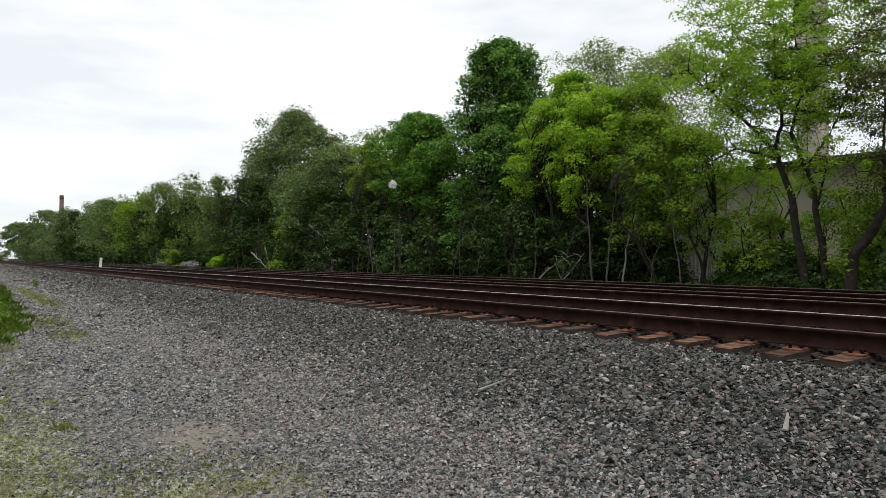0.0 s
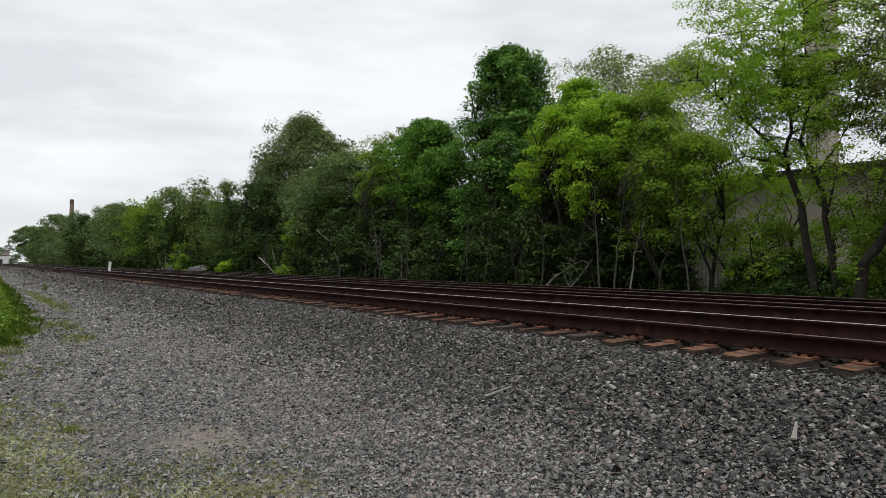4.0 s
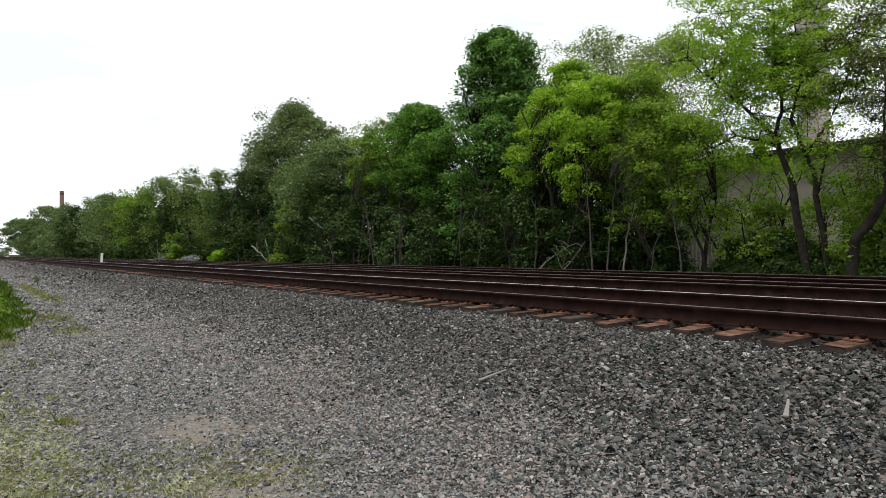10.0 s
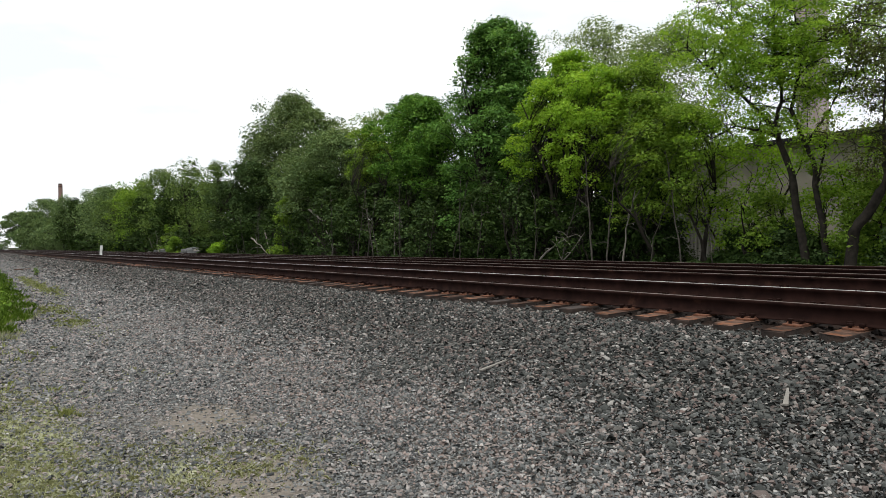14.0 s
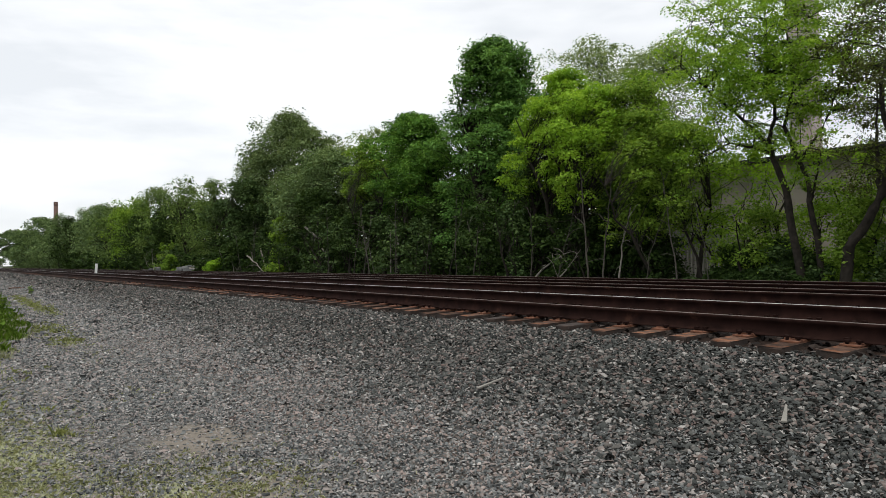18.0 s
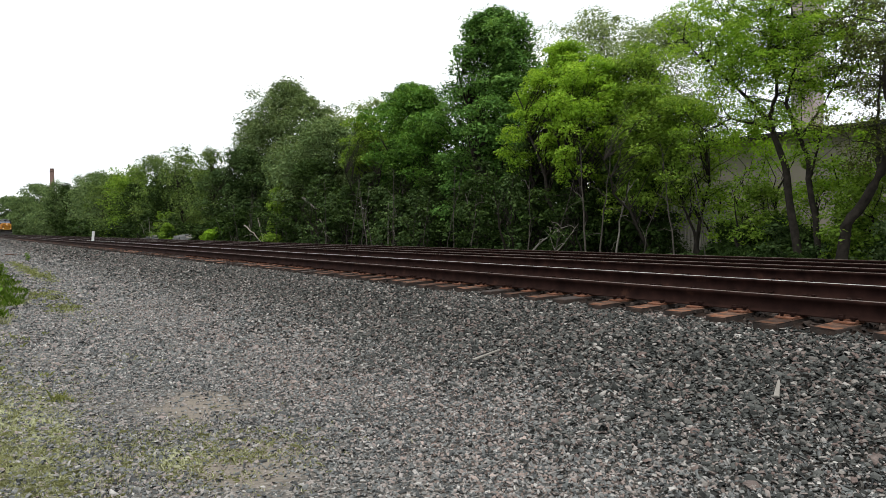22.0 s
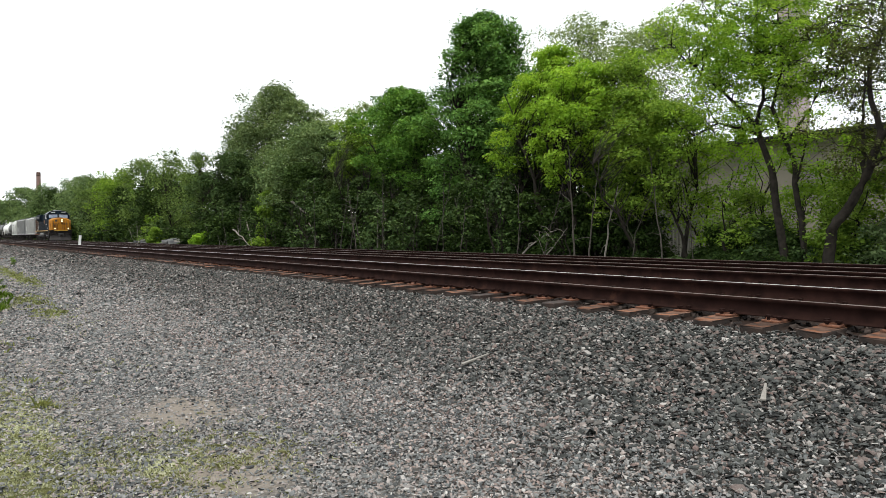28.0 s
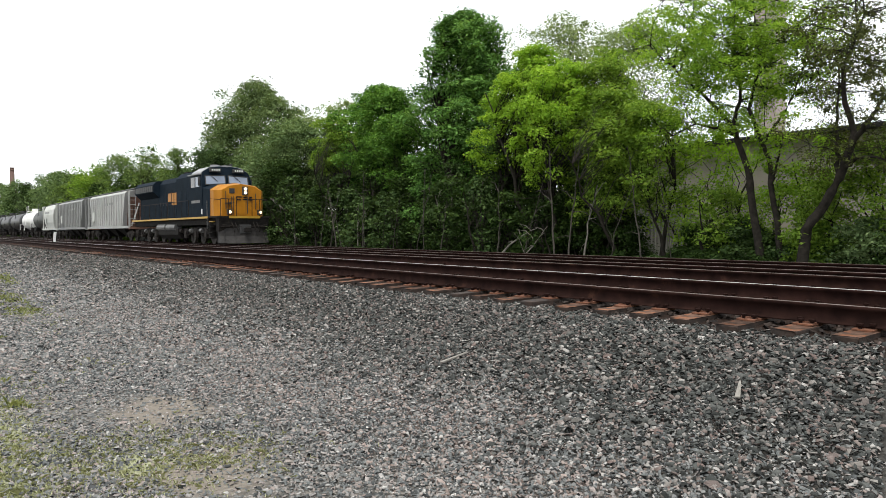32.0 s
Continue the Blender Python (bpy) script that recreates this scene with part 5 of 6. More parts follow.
def freight_truck(car, y, turns):
    """A two-axle truck: side frames with springs, bolster, wheels."""
    for s in (-1, 1):
        x = s * 0.98
        bm = prism(bmesh.new(), [(-1.2, 0.52), (-1.2, 0.66), (-0.7, 0.72), (-0.35, 0.84), (0.35, 0.84), (0.7, 0.72), (1.2, 0.66), (1.2, 0.52), (0.8, 0.44), (0.4, 0.26), (-0.4, 0.26), (-0.8, 0.44)], 0, x - 0.06, x + 0.06)
        for v in bm.verts:
            v.co.y += y
        ob = part("side_frame", bm, TRUCKGREY, car)
        for k in (-0.16, 0, 0.16):
            part("spring", rod(bmesh.new(), (x + s * 0.02, y + k, 0.34), (x + s * 0.02, y + k, 0.6), 0.07, 8), BLACK, ob)
        for k in (-0.89, 0.89):
            part("bearing_cap", rod(bmesh.new(), (x, y + k, 0.42), (x + s * 0.13, y + k, 0.42), 0.11, 10), TRUCKGREY, ob)
    part("bolster", boxed(-0.95, 0.95, y - 0.2, y + 0.2, 0.5, 0.82), BLACK, car)
    for k in (-0.89, 0.89):
        w = wheelset(car, y + k, 0.42)
        if turns:
            ROLLING.append((w, y + k, 0.42))


def coupler(car, y, way):
    bm = boxed(-0.09, 0.09, min(y, y + way * 0.55), max(y, y + way * 0.55), 0.72, 0.94, bevel=0.02)
    box(bm, -0.16, 0.14, min(y + way * 0.5, y + way * 0.75), max(y + way * 0.5, y + way * 0.75), 0.7, 0.96, 0.04)
    part("coupler", bm, BLACK, car)


def locomotive():
    ob = thing("locomotive", "dark blue diesel locomotive with a yellow nose and lit headlights", "locomotive")
    # frame, walkway, stripe
    part("underframe", boxed(-1.35, 1.35, 0.9, 18.2, 1.12, 1.50, bevel=0.03), BLACK, ob)
    part("walkway", boxed(-1.54, 1.54, 0.06, 18.4, 1.50, 1.60, bevel=0.01), BLACK, ob)
    for s in (-1, 1):
        part("sill_stripe", boxed(min(s * 1.54, s * 1.56), max(s * 1.54, s * 1.56), 1.6, 18.3, 1.49, 1.60), STRIPE, ob, "yellow edge stripe")
    part("front_stripe", boxed(-0.9, 0.9, 0.03, 0.06, 1.48, 1.60), STRIPE, ob, "yellow edge stripe")
    # nose
    bm = bmesh.new()
    loft(bm, [[(-1.14, 0.45, 1.6), (-1.14, 0.45, 3.06), (-0.72, 0.5, 3.30), (0, 0.5, 3.42), (0.72, 0.5, 3.30), (1.14, 0.45, 3.06), (1.14, 0.45, 1.6)],
              [(-1.44, 0.95, 1.6), (-1.44, 0.95, 3.06), (-1.0, 0.95, 3.36), (0, 0.95, 3.48), (1.0, 0.95, 3.36), (1.44, 0.95, 3.06), (1.44, 0.95, 1.6)],
              [(-1.45, 1.45, 1.6), (-1.45, 1.45, 3.12), (-1.0, 1.45, 3.40), (0, 1.45, 3.52), (1.0, 1.45, 3.40), (1.45, 1.45, 3.12), (1.45, 1.45, 1.6)]])
    nose = part("nose", bm, ORANGE, ob, "yellow nose with dark fittings")
    bm = bmesh.new()
    loft(bm, [[(-1.46, 1.45, 1.6), (-1.46, 1.45, 3.12), (-1.0, 1.45, 3.41), (0, 1.45, 3.53), (1.0, 1.45, 3.41), (1.46, 1.45, 3.12), (1.46, 1.45, 1.6)],
              [(-1.48, 2.60, 1.6), (-1.48, 2.60, 3.26), (-1.0, 2.60, 3.46), (0, 2.60, 3.57), (1.0, 2.60, 3.46), (1.48, 2.60, 3.26), (1.48, 2.60, 1.6)]])
    part("nose_rear", bm, BLUE, ob, "dark blue rear of the nose")
    part("nose_door", boxed(-0.5, 0.22, 0.425, 0.45, 1.68, 2.75, bevel=0.008), ORANGE, nose)
    for x in (-0.5, 0.22):
        part("door_seam", boxed(x - 0.008, x + 0.008, 0.415, 0.45, 1.68, 2.75), CASING, nose)
    part("vent", boxed(-0.72, -0.42, 0.43, 0.47, 2.88, 3.16, bevel=0.01), CASING, nose, "small dark square vent")
    # emblem kept as plain bars
    for x0, x1, z0, z1 in ((-0.34, -0.02, 2.66, 2.72), (-0.34, -0.28, 2.5, 2.72), (-0.34, -0.06, 2.5, 2.56), (0.04, 0.32, 2.52, 2.58), (0.08, 0.28, 2.62, 2.70), (0.38, 0.62, 2.5, 2.58), (0.44, 0.58, 2.62, 2.72)):
        part("emblem_bar", boxed(x0, x1, 0.405, 0.425 if x1 < 0.23 else 0.45, z0, z1), BLUE, nose)
    for x in (-0.68, -0.5):
        part("nose_latch", rod(bmesh.new(), (x, 0.44, 2.36), (x, 0.42, 2.36), 0.05, 8), CASING, nose)
    for x, z0, z1 in ((-0.95, 2.0, 3.0), (-0.62, 1.75, 2.7), (0.3, 1.75, 2.72), (0.78, 2.0, 2.9)):
        part("nose_grab", rod(bmesh.new(), (x, 0.38, z0), (x, 0.38, z1), 0.02, 6), CASING, nose)
    part("nose_step", boxed(-1.0, -0.62, 0.3, 0.46, 2.3, 2.34), CASING, nose)
    part("headlight_case", boxed(0.02, 0.34, 0.36, 0.5, 2.80, 3.28, bevel=0.03), CASING, nose)
    for z in (2.93, 3.14):
        part("headlight", rod(bmesh.new(), (0.18, 0.335, z), (0.18, 0.36, z), 0.082, 16), LAMP, nose, "lit round headlight")
    for s in (-0.78, 0.98):
        case = part("ditch_light_case", boxed(s - 0.13, s + 0.13, 0.2, 0.38, 1.68, 1.98, bevel=0.02), CASING, ob)
        part("ditch_light", rod(bmesh.new(), (s, 0.175, 1.83), (s, 0.20, 1.83), 0.085, 16), DITCH, case, "lit ditch light")
    # cab
    bm = bmesh.new()
    prof = [(-1.50, 1.6), (-1.50, 3.75), (-1.38, 4.22), (-0.95, 4.50), (0, 4.64), (0.95, 4.50), (1.38, 4.22), (1.50, 3.75), (1.50, 1.6)]
    loft(bm, [[(x, 2.55 if z < 3.3 else 2.62 + (z - 3.3) * 0.28, z) for x, z in prof], [(x, 3.2, z) for x, z in prof], [(x, 5.0, z) for x, z in prof]])
    cab = part("cab", bm, BLUE, ob, "dark blue cab")
    bm = bmesh.new()
    loft(bm, [[(x * 1.02, y, z + 0.02) for x, z in ((-1.44, 4.08), (-1.36, 4.23), (-0.95, 4.51), (0, 4.655), (0.95, 4.51), (1.36, 4.23), (1.44, 4.08))] + [(x * 1.0, y, z - 0.02) for x, z in ((1.40, 4.06), (1.30, 4.2), (0.9, 4.46), (0, 4.6), (-0.9, 4.46), (-1.30, 4.2), (-1.40, 4.06))] for y in (2.98, 4.7)])
    part("cab_roof", bm, ROOFPALE, cab, "pale grey rounded cab roof")

    def front_y(z):
        return 2.62 + (z - 3.3) * 0.28

    for x0, x1 in ((-1.28, -0.1), (0.1, 1.28)):
        bm = bmesh.new()
        pts = [(x0, 3.46 if abs(x0) > 1 else 3.56), (x1, 3.46 if abs(x1) > 1 else 3.56), (x1, 4.05 if abs(x1) < 1 else 4.0), (x0, 4.05 if abs(x0) < 1 else 4.0)]
        vs = [bm.verts.new((x, front_y(z) - 0.03, z)) for x, z in pts]
        ws = [bm.verts.new((x, front_y(z) + 0.05, z)) for x, z in pts]
        bm.faces.new(vs), bm.faces.new(ws[::-1])
        for i in range(4):
            bm.faces.new((vs[i], ws[i], ws[(i + 1) % 4], vs[(i + 1) % 4]))
        win = part("windshield", bm, PANE, cab, "pale sky-reflecting windshield")
        bm = bmesh.new()
        for i in range(4):
            (xa, za), (xb, zb) = pts[i], pts[(i + 1) % 4]
            rod(bm, (xa, front_y(za) - 0.035, za), (xb, front_y(zb) - 0.035, zb), 0.028, 6)
        part("window_gasket", bm, CASING, win)
        xm = (x0 + x1) / 2
        part("wiper", rod(bmesh.new(), (xm - 0.3, front_y(4.05) - 0.06, 4.05), (xm + 0.12, front_y(3.68) - 0.06, 3.68), 0.016, 5), CASING, win)
    for x0, x1 in ((-1.02, -0.36), (0.36, 1.02)):
        nb = part("number_board", boxed(x0, x1, 2.66, 2.86, 4.22, 4.45, bevel=0.02), CASING, cab, "black number board with pale bars")
        for k in range(4):
            xx = x0 + 0.1 + k * 0.135
            part("number_bar", boxed(xx, xx + 0.07, 2.645, 2.66, 4.29, 4.39), DIGIT, nb)
    for s in (-1, 1):
        x = s * 1.505
        for y0, y1 in ((3.1, 3.75), (3.9, 4.6)):
            part("side_window", boxed(min(x, x + s * 0.01), max(x, x + s * 0.01), y0, y1, 3.35, 3.95, bevel=0.003), PANE if y0 < 3.5 else GLASS_DARK, cab)
        part("window_shade", boxed(min(x, x + s * 0.15), max(x, x + s * 0.15), 2.95, 4.75, 4.05, 4.11), ROOFPALE, cab)
        part("mirror", boxed(min(x, x + s * 0.12), max(x, x + s * 0.12), 2.95, 3.0, 3.4, 3.9), CASING, cab)
        part("cab_panel", boxed(min(x, x + s * 0.012), max(x, x + s * 0.012), 2.7, 4.8, 2.25, 2.75), BLUE, cab)
        part("cab_number_bar", boxed(min(x, x + s * 0.018), max(x, x + s * 0.018), 3.0, 4.5, 2.42, 2.58), STRIPE if s > 0 else TANKSILVER, cab)
        part("cab_door_mark", boxed(min(x, x + s * 0.018), max(x, x + s * 0.018), 2.62, 2.78, 1.75, 2.05), DIGIT, cab, "small white placard")
    part("horn", rod(bmesh.new(), (0.4, 3.6, 4.68), (0.4, 3.1, 4.72), 0.05, 8, 0.09), CASING, cab)
    part("antenna_dome", rod(bmesh.new(), (-0.3, 3.9, 4.6), (-0.3, 3.9, 4.74), 0.28, 12), ROOFPALE, cab)
    # hoods
    bm = prism(bmesh.new(), [(-1.28, 1.6), (-1.28, 4.1), (-1.0, 4.42), (1.0, 4.42), (1.28, 4.1), (1.28, 1.6)], 1, 5.0, 8.2)
    aux = part("auxiliary_cab", bm, BLUE, ob, "dark blue hood behind the cab")
    bm = prism(bmesh.new(), [(-1.02, 1.6), (-1.02, 3.98), (-0.8, 4.32), (0.8, 4.32), (1.02, 3.98), (1.02, 1.6)], 1, 8.2, 12.8)
    hood = part("engine_hood", bm, BLUE, ob, "dark blue engine hood")
    bm = prism(bmesh.new(), [(-1.05, 1.6), (-1.05, 3.1), (-1.46, 3.5), (-1.46, 4.0), (-1.2, 4.26), (1.2, 4.26), (1.46, 4.0), (1.46, 3.5), (1.05, 3.1), (1.05, 1.6)], 1, 12.8, 17.7)
    rad = part("radiator_hood", bm, BLUE, ob, "dark blue radiator hood with wide wings")
    part("exhaust", boxed(-0.35, 0.35, 9.4, 10.4, 4.32, 4.46, bevel=0.04), BLACK, hood)
    part("intake", boxed(-0.9, 0.9, 7.0, 8.0, 4.42, 4.54, bevel=0.05), BLACK, aux)
    for k in range(3):
        part("roof_fan", rod(bmesh.new(), (0, 13.8 + k * 1.45, 4.26), (0, 13.8 + k * 1.45, 4.34), 0.62, 20), BLACK, rad)
    for s in (-1, 1):
        for k in range(9):
            y0 = 13.0 + k * 0.51
            part("radiator_grille", boxed(min(s * 1.46, s * 1.475), max(s * 1.46, s * 1.475), y0, y0 + 0.42, 3.55, 3.94), CASING, rad)
        for k in range(6):
            y0 = 8.35 + k * 0.74
            part("hood_door", boxed(min(s * 1.02, s * 1.035), max(s * 1.02, s * 1.035), y0, y0 + 0.68, 1.75, 3.6, bevel=0.004), BLUE, hood)
            part("latch", boxed(min(s * 1.035, s * 1.05), max(s * 1.035, s * 1.05), y0 + 0.56, y0 + 0.6, 2.5, 2.75), CASING, hood)
        for k in range(3):
            y0 = 5.3 + k * 0.9
            part("cabinet_door", boxed(min(s * 1.28, s * 1.295), max(s * 1.28, s * 1.295), y0, y0 + 0.82, 1.75, 3.3, bevel=0.004), BLUE, aux)
        # the road's letters as plain yellow blocks
        part("letter_block", boxed(min(s * 1.036, s * 1.05), max(s * 1.036, s * 1.05), 9.0, 9.45, 2.5, 3.3), ORANGE, hood, "plain yellow block in place of lettering")
        part("letter_block", boxed(min(s * 1.036, s * 1.05), max(s * 1.036, s * 1.05), 9.6, 10.0, 2.5, 3.3), ORANGE, hood)
        part("letter_block", boxed(min(s * 1.036, s * 1.05), max(s * 1.036, s * 1.05), 10.15, 10.8, 2.75, 3.3), ORANGE, hood)
        # handrails
        hr = part("handrail", rod(bmesh.new(), (s * 1.48, 5.2, 2.62), (s * 1.48, 18.1, 2.62), 0.02, 6), TRUCKGREY, ob)
        for k in range(10):
            part("stanchion", rod(bmesh.new(), (s * 1.48, 5.2 + k * 1.43, 1.6), (s * 1.48, 5.2 + k * 1.43, 2.62), 0.02, 6), TRUCKGREY, hr)
        fr = part("front_rail", rod(bmesh.new(), (s * 0.45, 0.1, 2.55), (s * 1.35, 0.1, 2.55), 0.018, 6), BLACK, ob)
        for x in (0.45, 0.9, 1.35):
            part("stanchion", rod(bmesh.new(), (s * x, 0.1, 1.6), (s * x, 0.1, 2.55), 0.018, 6), BLACK, fr)
        part("corner_rail", rod(bmesh.new(), (s * 1.38, 0.12, 2.5), (s * 1.45, 1.5, 2.6), 0.018, 6), BLACK, ob)
        part("grab_iron", rod(bmesh.new(), (s * 1.5, 1.85, 0.9), (s * 1.5, 1.85, 2.5), 0.02, 6), TANKSILVER, ob)
        for k in range(4):
            part("step", boxed(min(s * 1.15, s * 1.5), max(s * 1.15, s * 1.5), 1.0, 1.55, 0.38 + k * 0.3, 0.42 + k * 0.3), STRIPE if k == 3 else BLACK, ob)
        part("step_panel", boxed(min(s * 1.1, s * 1.14), max(s * 1.1, s * 1.14), 0.75, 1.8, 0.35, 1.5), BLACK, ob)
        part("step_side", boxed(min(s * 1.14, s * 1.5), max(s * 1.14, s * 1.5), 1.55, 1.6, 0.35, 1.5), PLOW, ob)
        # air reservoirs over the fuel tank
        for y0 in (8.0, 10.1):
            part("air_reservoir", rod(bmesh.new(), (s * 1.28, y0, 1.02), (s * 1.28, y0 + 1.9, 1.02), 0.24, 14), TANKSILVER, ob, "pale grey cylindrical air reservoir")
        # truck frames
        for yc in (4.6, 14.7):
            x = s * 1.12
            bm = prism(bmesh.new(), [(-2.6, 0.62), (-2.6, 0.9), (-1.2, 0.98), (1.2, 0.98), (2.6, 0.9), (2.6, 0.62), (1.6, 0.5), (0.9, 0.62), (-0.9, 0.62), (-1.6, 0.5)], 0, x - 0.07, x + 0.07)
            for v in bm.verts:
                v.co.y += yc
            tf = part("truck_frame", bm, TRUCKGREY, ob)
            for k in (-1.85, 0, 1.85):
                part("journal_box", boxed(min(x, x + s * 0.2), max(x, x + s * 0.2), yc + k - 0.2, yc + k + 0.2, 0.36, 0.76, bevel=0.03), TRUCKGREY, tf)
                part("brake_cylinder", rod(bmesh.new(), (x + s * 0.12, yc + k + 0.6, 0.8), (x + s * 0.12, yc + k + 1.0, 0.8), 0.13, 10), TANKSILVER if k < 1 else TRUCKGREY, tf)
                part("coil_spring", rod(bmesh.new(), (x + s * 0.1, yc + k - 0.35, 0.6), (x + s * 0.1, yc + k - 0.35, 0.95), 0.09, 8), BLACK, tf)
    bm = prism(bmesh.new(), [(-1.42, 0.95), (-1.42, 0.55), (-1.15, 0.28), (1.15, 0.28), (1.42, 0.55), (1.42, 0.95)], 1, 7.5, 11.8)
    part("fuel_tank", bm, BLACK, ob, "black fuel tank slung under the frame")
    for yc in (4.6, 14.7):
        for k in (-1.85, 0, 1.85):
            w = wheelset(ob, yc + k, 0.53)
            ROLLING.append((w, yc + k, 0.53))
    # pilot and plow
    bm = bmesh.new()
    loft(bm, [[(-1.45, 0.1, 1.5), (1.45, 0.1, 1.5), (1.45, 0.6, 1.5), (-1.45, 0.6, 1.5)], [(-1.42, 0.2, 0.75), (1.42, 0.2, 0.75), (1.42, 0.6, 0.75), (-1.42, 0.6, 0.75)]])
    part("pilot", bm, BLACK, ob)
    bm = bmesh.new()
    loft(bm, [[(-1.38, 0.25, 0.92), (-0.7, 0.12, 0.92), (0, 0.05, 0.92), (0.7, 0.12, 0.92), (1.38, 0.25, 0.92), (1.38, 0.6, 0.92), (-1.38, 0.6, 0.92)],
              [(-1.36, 0.16, 0.5), (-0.72, 0.02, 0.5), (0, -0.06, 0.5), (0.72, 0.02, 0.5), (1.36, 0.16, 0.5), (1.36, 0.55, 0.5), (-1.36, 0.55, 0.5)],
              [(-1.42, 0.0, 0.10), (-0.75, -0.25, 0.08), (0, -0.36, 0.08), (0.75, -0.25, 0.08), (1.42, 0.0, 0.10), (1.42, 0.45, 0.10), (-1.42, 0.45, 0.10)]])
    part("snow_plow", bm, PLOW, ob, "dusty grey snow plow")
    for x in (-1.2, -0.6, 0.62, 1.2):
        part("plow_rib", rod(bmesh.new(), (x * 0.95, 0.10 + abs(x) * 0.12, 0.90), (x, -0.34 + abs(x) * 0.16, 0.12), 0.022, 6), PLOW, ob)
    part("coupler_pocket", boxed(-0.34, 0.34, -0.06, 0.2, 0.62, 1.12, bevel=0.04), CASING, ob)
    for x in (-1.1, 1.1):
        part("pilot_step", boxed(x - 0.22, x + 0.22, -0.02, 0.12, 1.0, 1.05, bevel=0.01), TRUCKGREY, ob)
        part("cut_lever", rod(bmesh.new(), (x * 1.2, 0.02, 1.12), (x * 0.2, -0.05, 1.0), 0.018, 6), TRUCKGREY, ob)
    coupler(ob, 0.2, -1)
    coupler(ob, 18.2, 1)
    for x in (-0.75, -0.55, 0.5, 0.7):
        bm = bmesh.new()
        pts = [(x, 0.1, 1.25), (x + 0.03, -0.1, 1.0), (x + 0.08, -0.12, 0.8), (x + 0.14, 0.0, 0.72)]
        for a, b in zip(pts, pts[1:]):
            rod(bm, a, b, 0.025, 6)
        part("air_hose", bm, TRUCKGREY, ob)
    return ob


def hopper(length, paint, label, round_sides=False, rusty=False):
    """A covered hopper: ribbed sides, sloped ends with ladders, roof hatches, outlets, trucks."""
    ob = thing("hopper_car", label, "freight car", "cars of the train")
    L = length
    top, low = 4.08, 1.15
    hw = 1.55
    if round_sides:
        prof = [(-1.32, low), (-1.52, 1.9), (-1.57, 2.8), (-1.5, 3.4), (-1.25, 3.88), (-0.8, 4.08), (0.8, 4.08), (1.25, 3.88), (1.5, 3.4), (1.57, 2.8), (1.52, 1.9), (1.32, low)]
    else:
        prof = [(-hw, low), (-hw, 3.76), (-1.35, 3.96), (-0.8, top), (0.8, top), (1.35, 3.96), (hw, 3.76), (hw, low)]

    def end(z):
        return 1.25 + 1.1 * (1 - (z - low) / (top - low))

    bm = bmesh.new()
    loft(bm, [[(x, end(z), z) for x, z in prof], [(x, L - end(z), z) for x, z in prof]])
    body = part("body", bm, paint, ob)
    if not round_sides:
        n = int((L - 4.8) / 0.82)
        for s in (-1, 1):
            for k in range(n + 1):
                y = 2.4 + k * (L - 4.8) / n
                part("rib", boxed(min(s * hw, s * (hw + 0.07)), max(s * hw, s * (hw + 0.07)), y - 0.04, y + 0.04, low + 0.1, 3.73), paint, body)
    # on the rusty car the rust colour also puts shade on this slope
    part("end_slope", loft(bmesh.new(), [[(-1.3, 1.35, 3.5), (1.3, 1.35, 3.5), (1.3, 1.41, 3.5), (-1.3, 1.41, 3.5)], [(-1.2, 2.3, low - 0.1), (1.2, 2.3, low - 0.1), (1.2, 2.36, low - 0.1), (-1.2, 2.36, low - 0.1)]]), HOP_RUST if rusty else paint, ob)
    for s in (-1, 1):
        part("side_sill", boxed(min(s * 1.45, s * 1.57), max(s * 1.45, s * 1.57), 0.3, L - 0.3, low - 0.13, low + 0.06, bevel=0.01), paint, ob)
        for y in (0.42, L - 0.42):
            part("corner_post", boxed(min(s * 1.40, s * 1.52), max(s * 1.40, s * 1.52), y - 0.05, y + 0.05, low, 3.9), paint, ob)
            lad = part("ladder", rod(bmesh.new(), (s * 1.0, y, low), (s * 1.0, y, 3.95), 0.02, 5), paint, ob)
            for k in range(8):
                part("rung", rod(bmesh.new(), (s * 1.0, y, low + 0.25 + k * 0.36), (s * 1.46, y, low + 0.25 + k * 0.36), 0.018, 5), paint, lad)
    for y, w in ((0.05, 1), (L - 0.05, -1)):
        part("end_sill", boxed(-1.5, 1.5, min(y, y + w * 0.55), max(y, y + w * 0.55), 0.95, 1.14), HOP_RUST if rusty else paint, ob)
        part("end_bracket", boxed(-0.5, 0.5, min(y + w * 0.4, y + w * 1.1), max(y + w * 0.4, y + w * 1.1), 1.14, 1.9), HOP_RUST, ob, "rusty end bracket")
        part("brace", rod(bmesh.new(), (-1.3, y + w * 0.4, 1.2), (-0.6, y + w * 0.9, 3.0), 0.05, 6), paint, ob)
        part("brace", rod(bmesh.new(), (1.3, y + w * 0.4, 1.2), (0.6, y + w * 0.9, 3.0), 0.05, 6), paint, ob)
    part("brake_wheel", rod(bmesh.new(), (0.55, 0.30, 2.3), (0.55, 0.34, 2.3), 0.27, 14), BLACK, ob)
    rb_ = part("roof_walk", boxed(-0.95, -0.45, 0.3, L - 0.3, top + 0.05, top + 0.09), TANKSILVER, ob, "grey steel running board")
    part("roof_walk", boxed(0.45, 0.95, 0.3, L - 0.3, top + 0.05, top + 0.09), TANKSILVER, ob, "grey steel running board")
    for k in range(5):
        y = 2.0 + k * (L - 4) / 4
        part("hatch", boxed(-0.3, 0.3, y - 0.75, y + 0.75, top, top + 0.12, bevel=0.03), paint, ob)
    n = 3 if L > 14 else 2
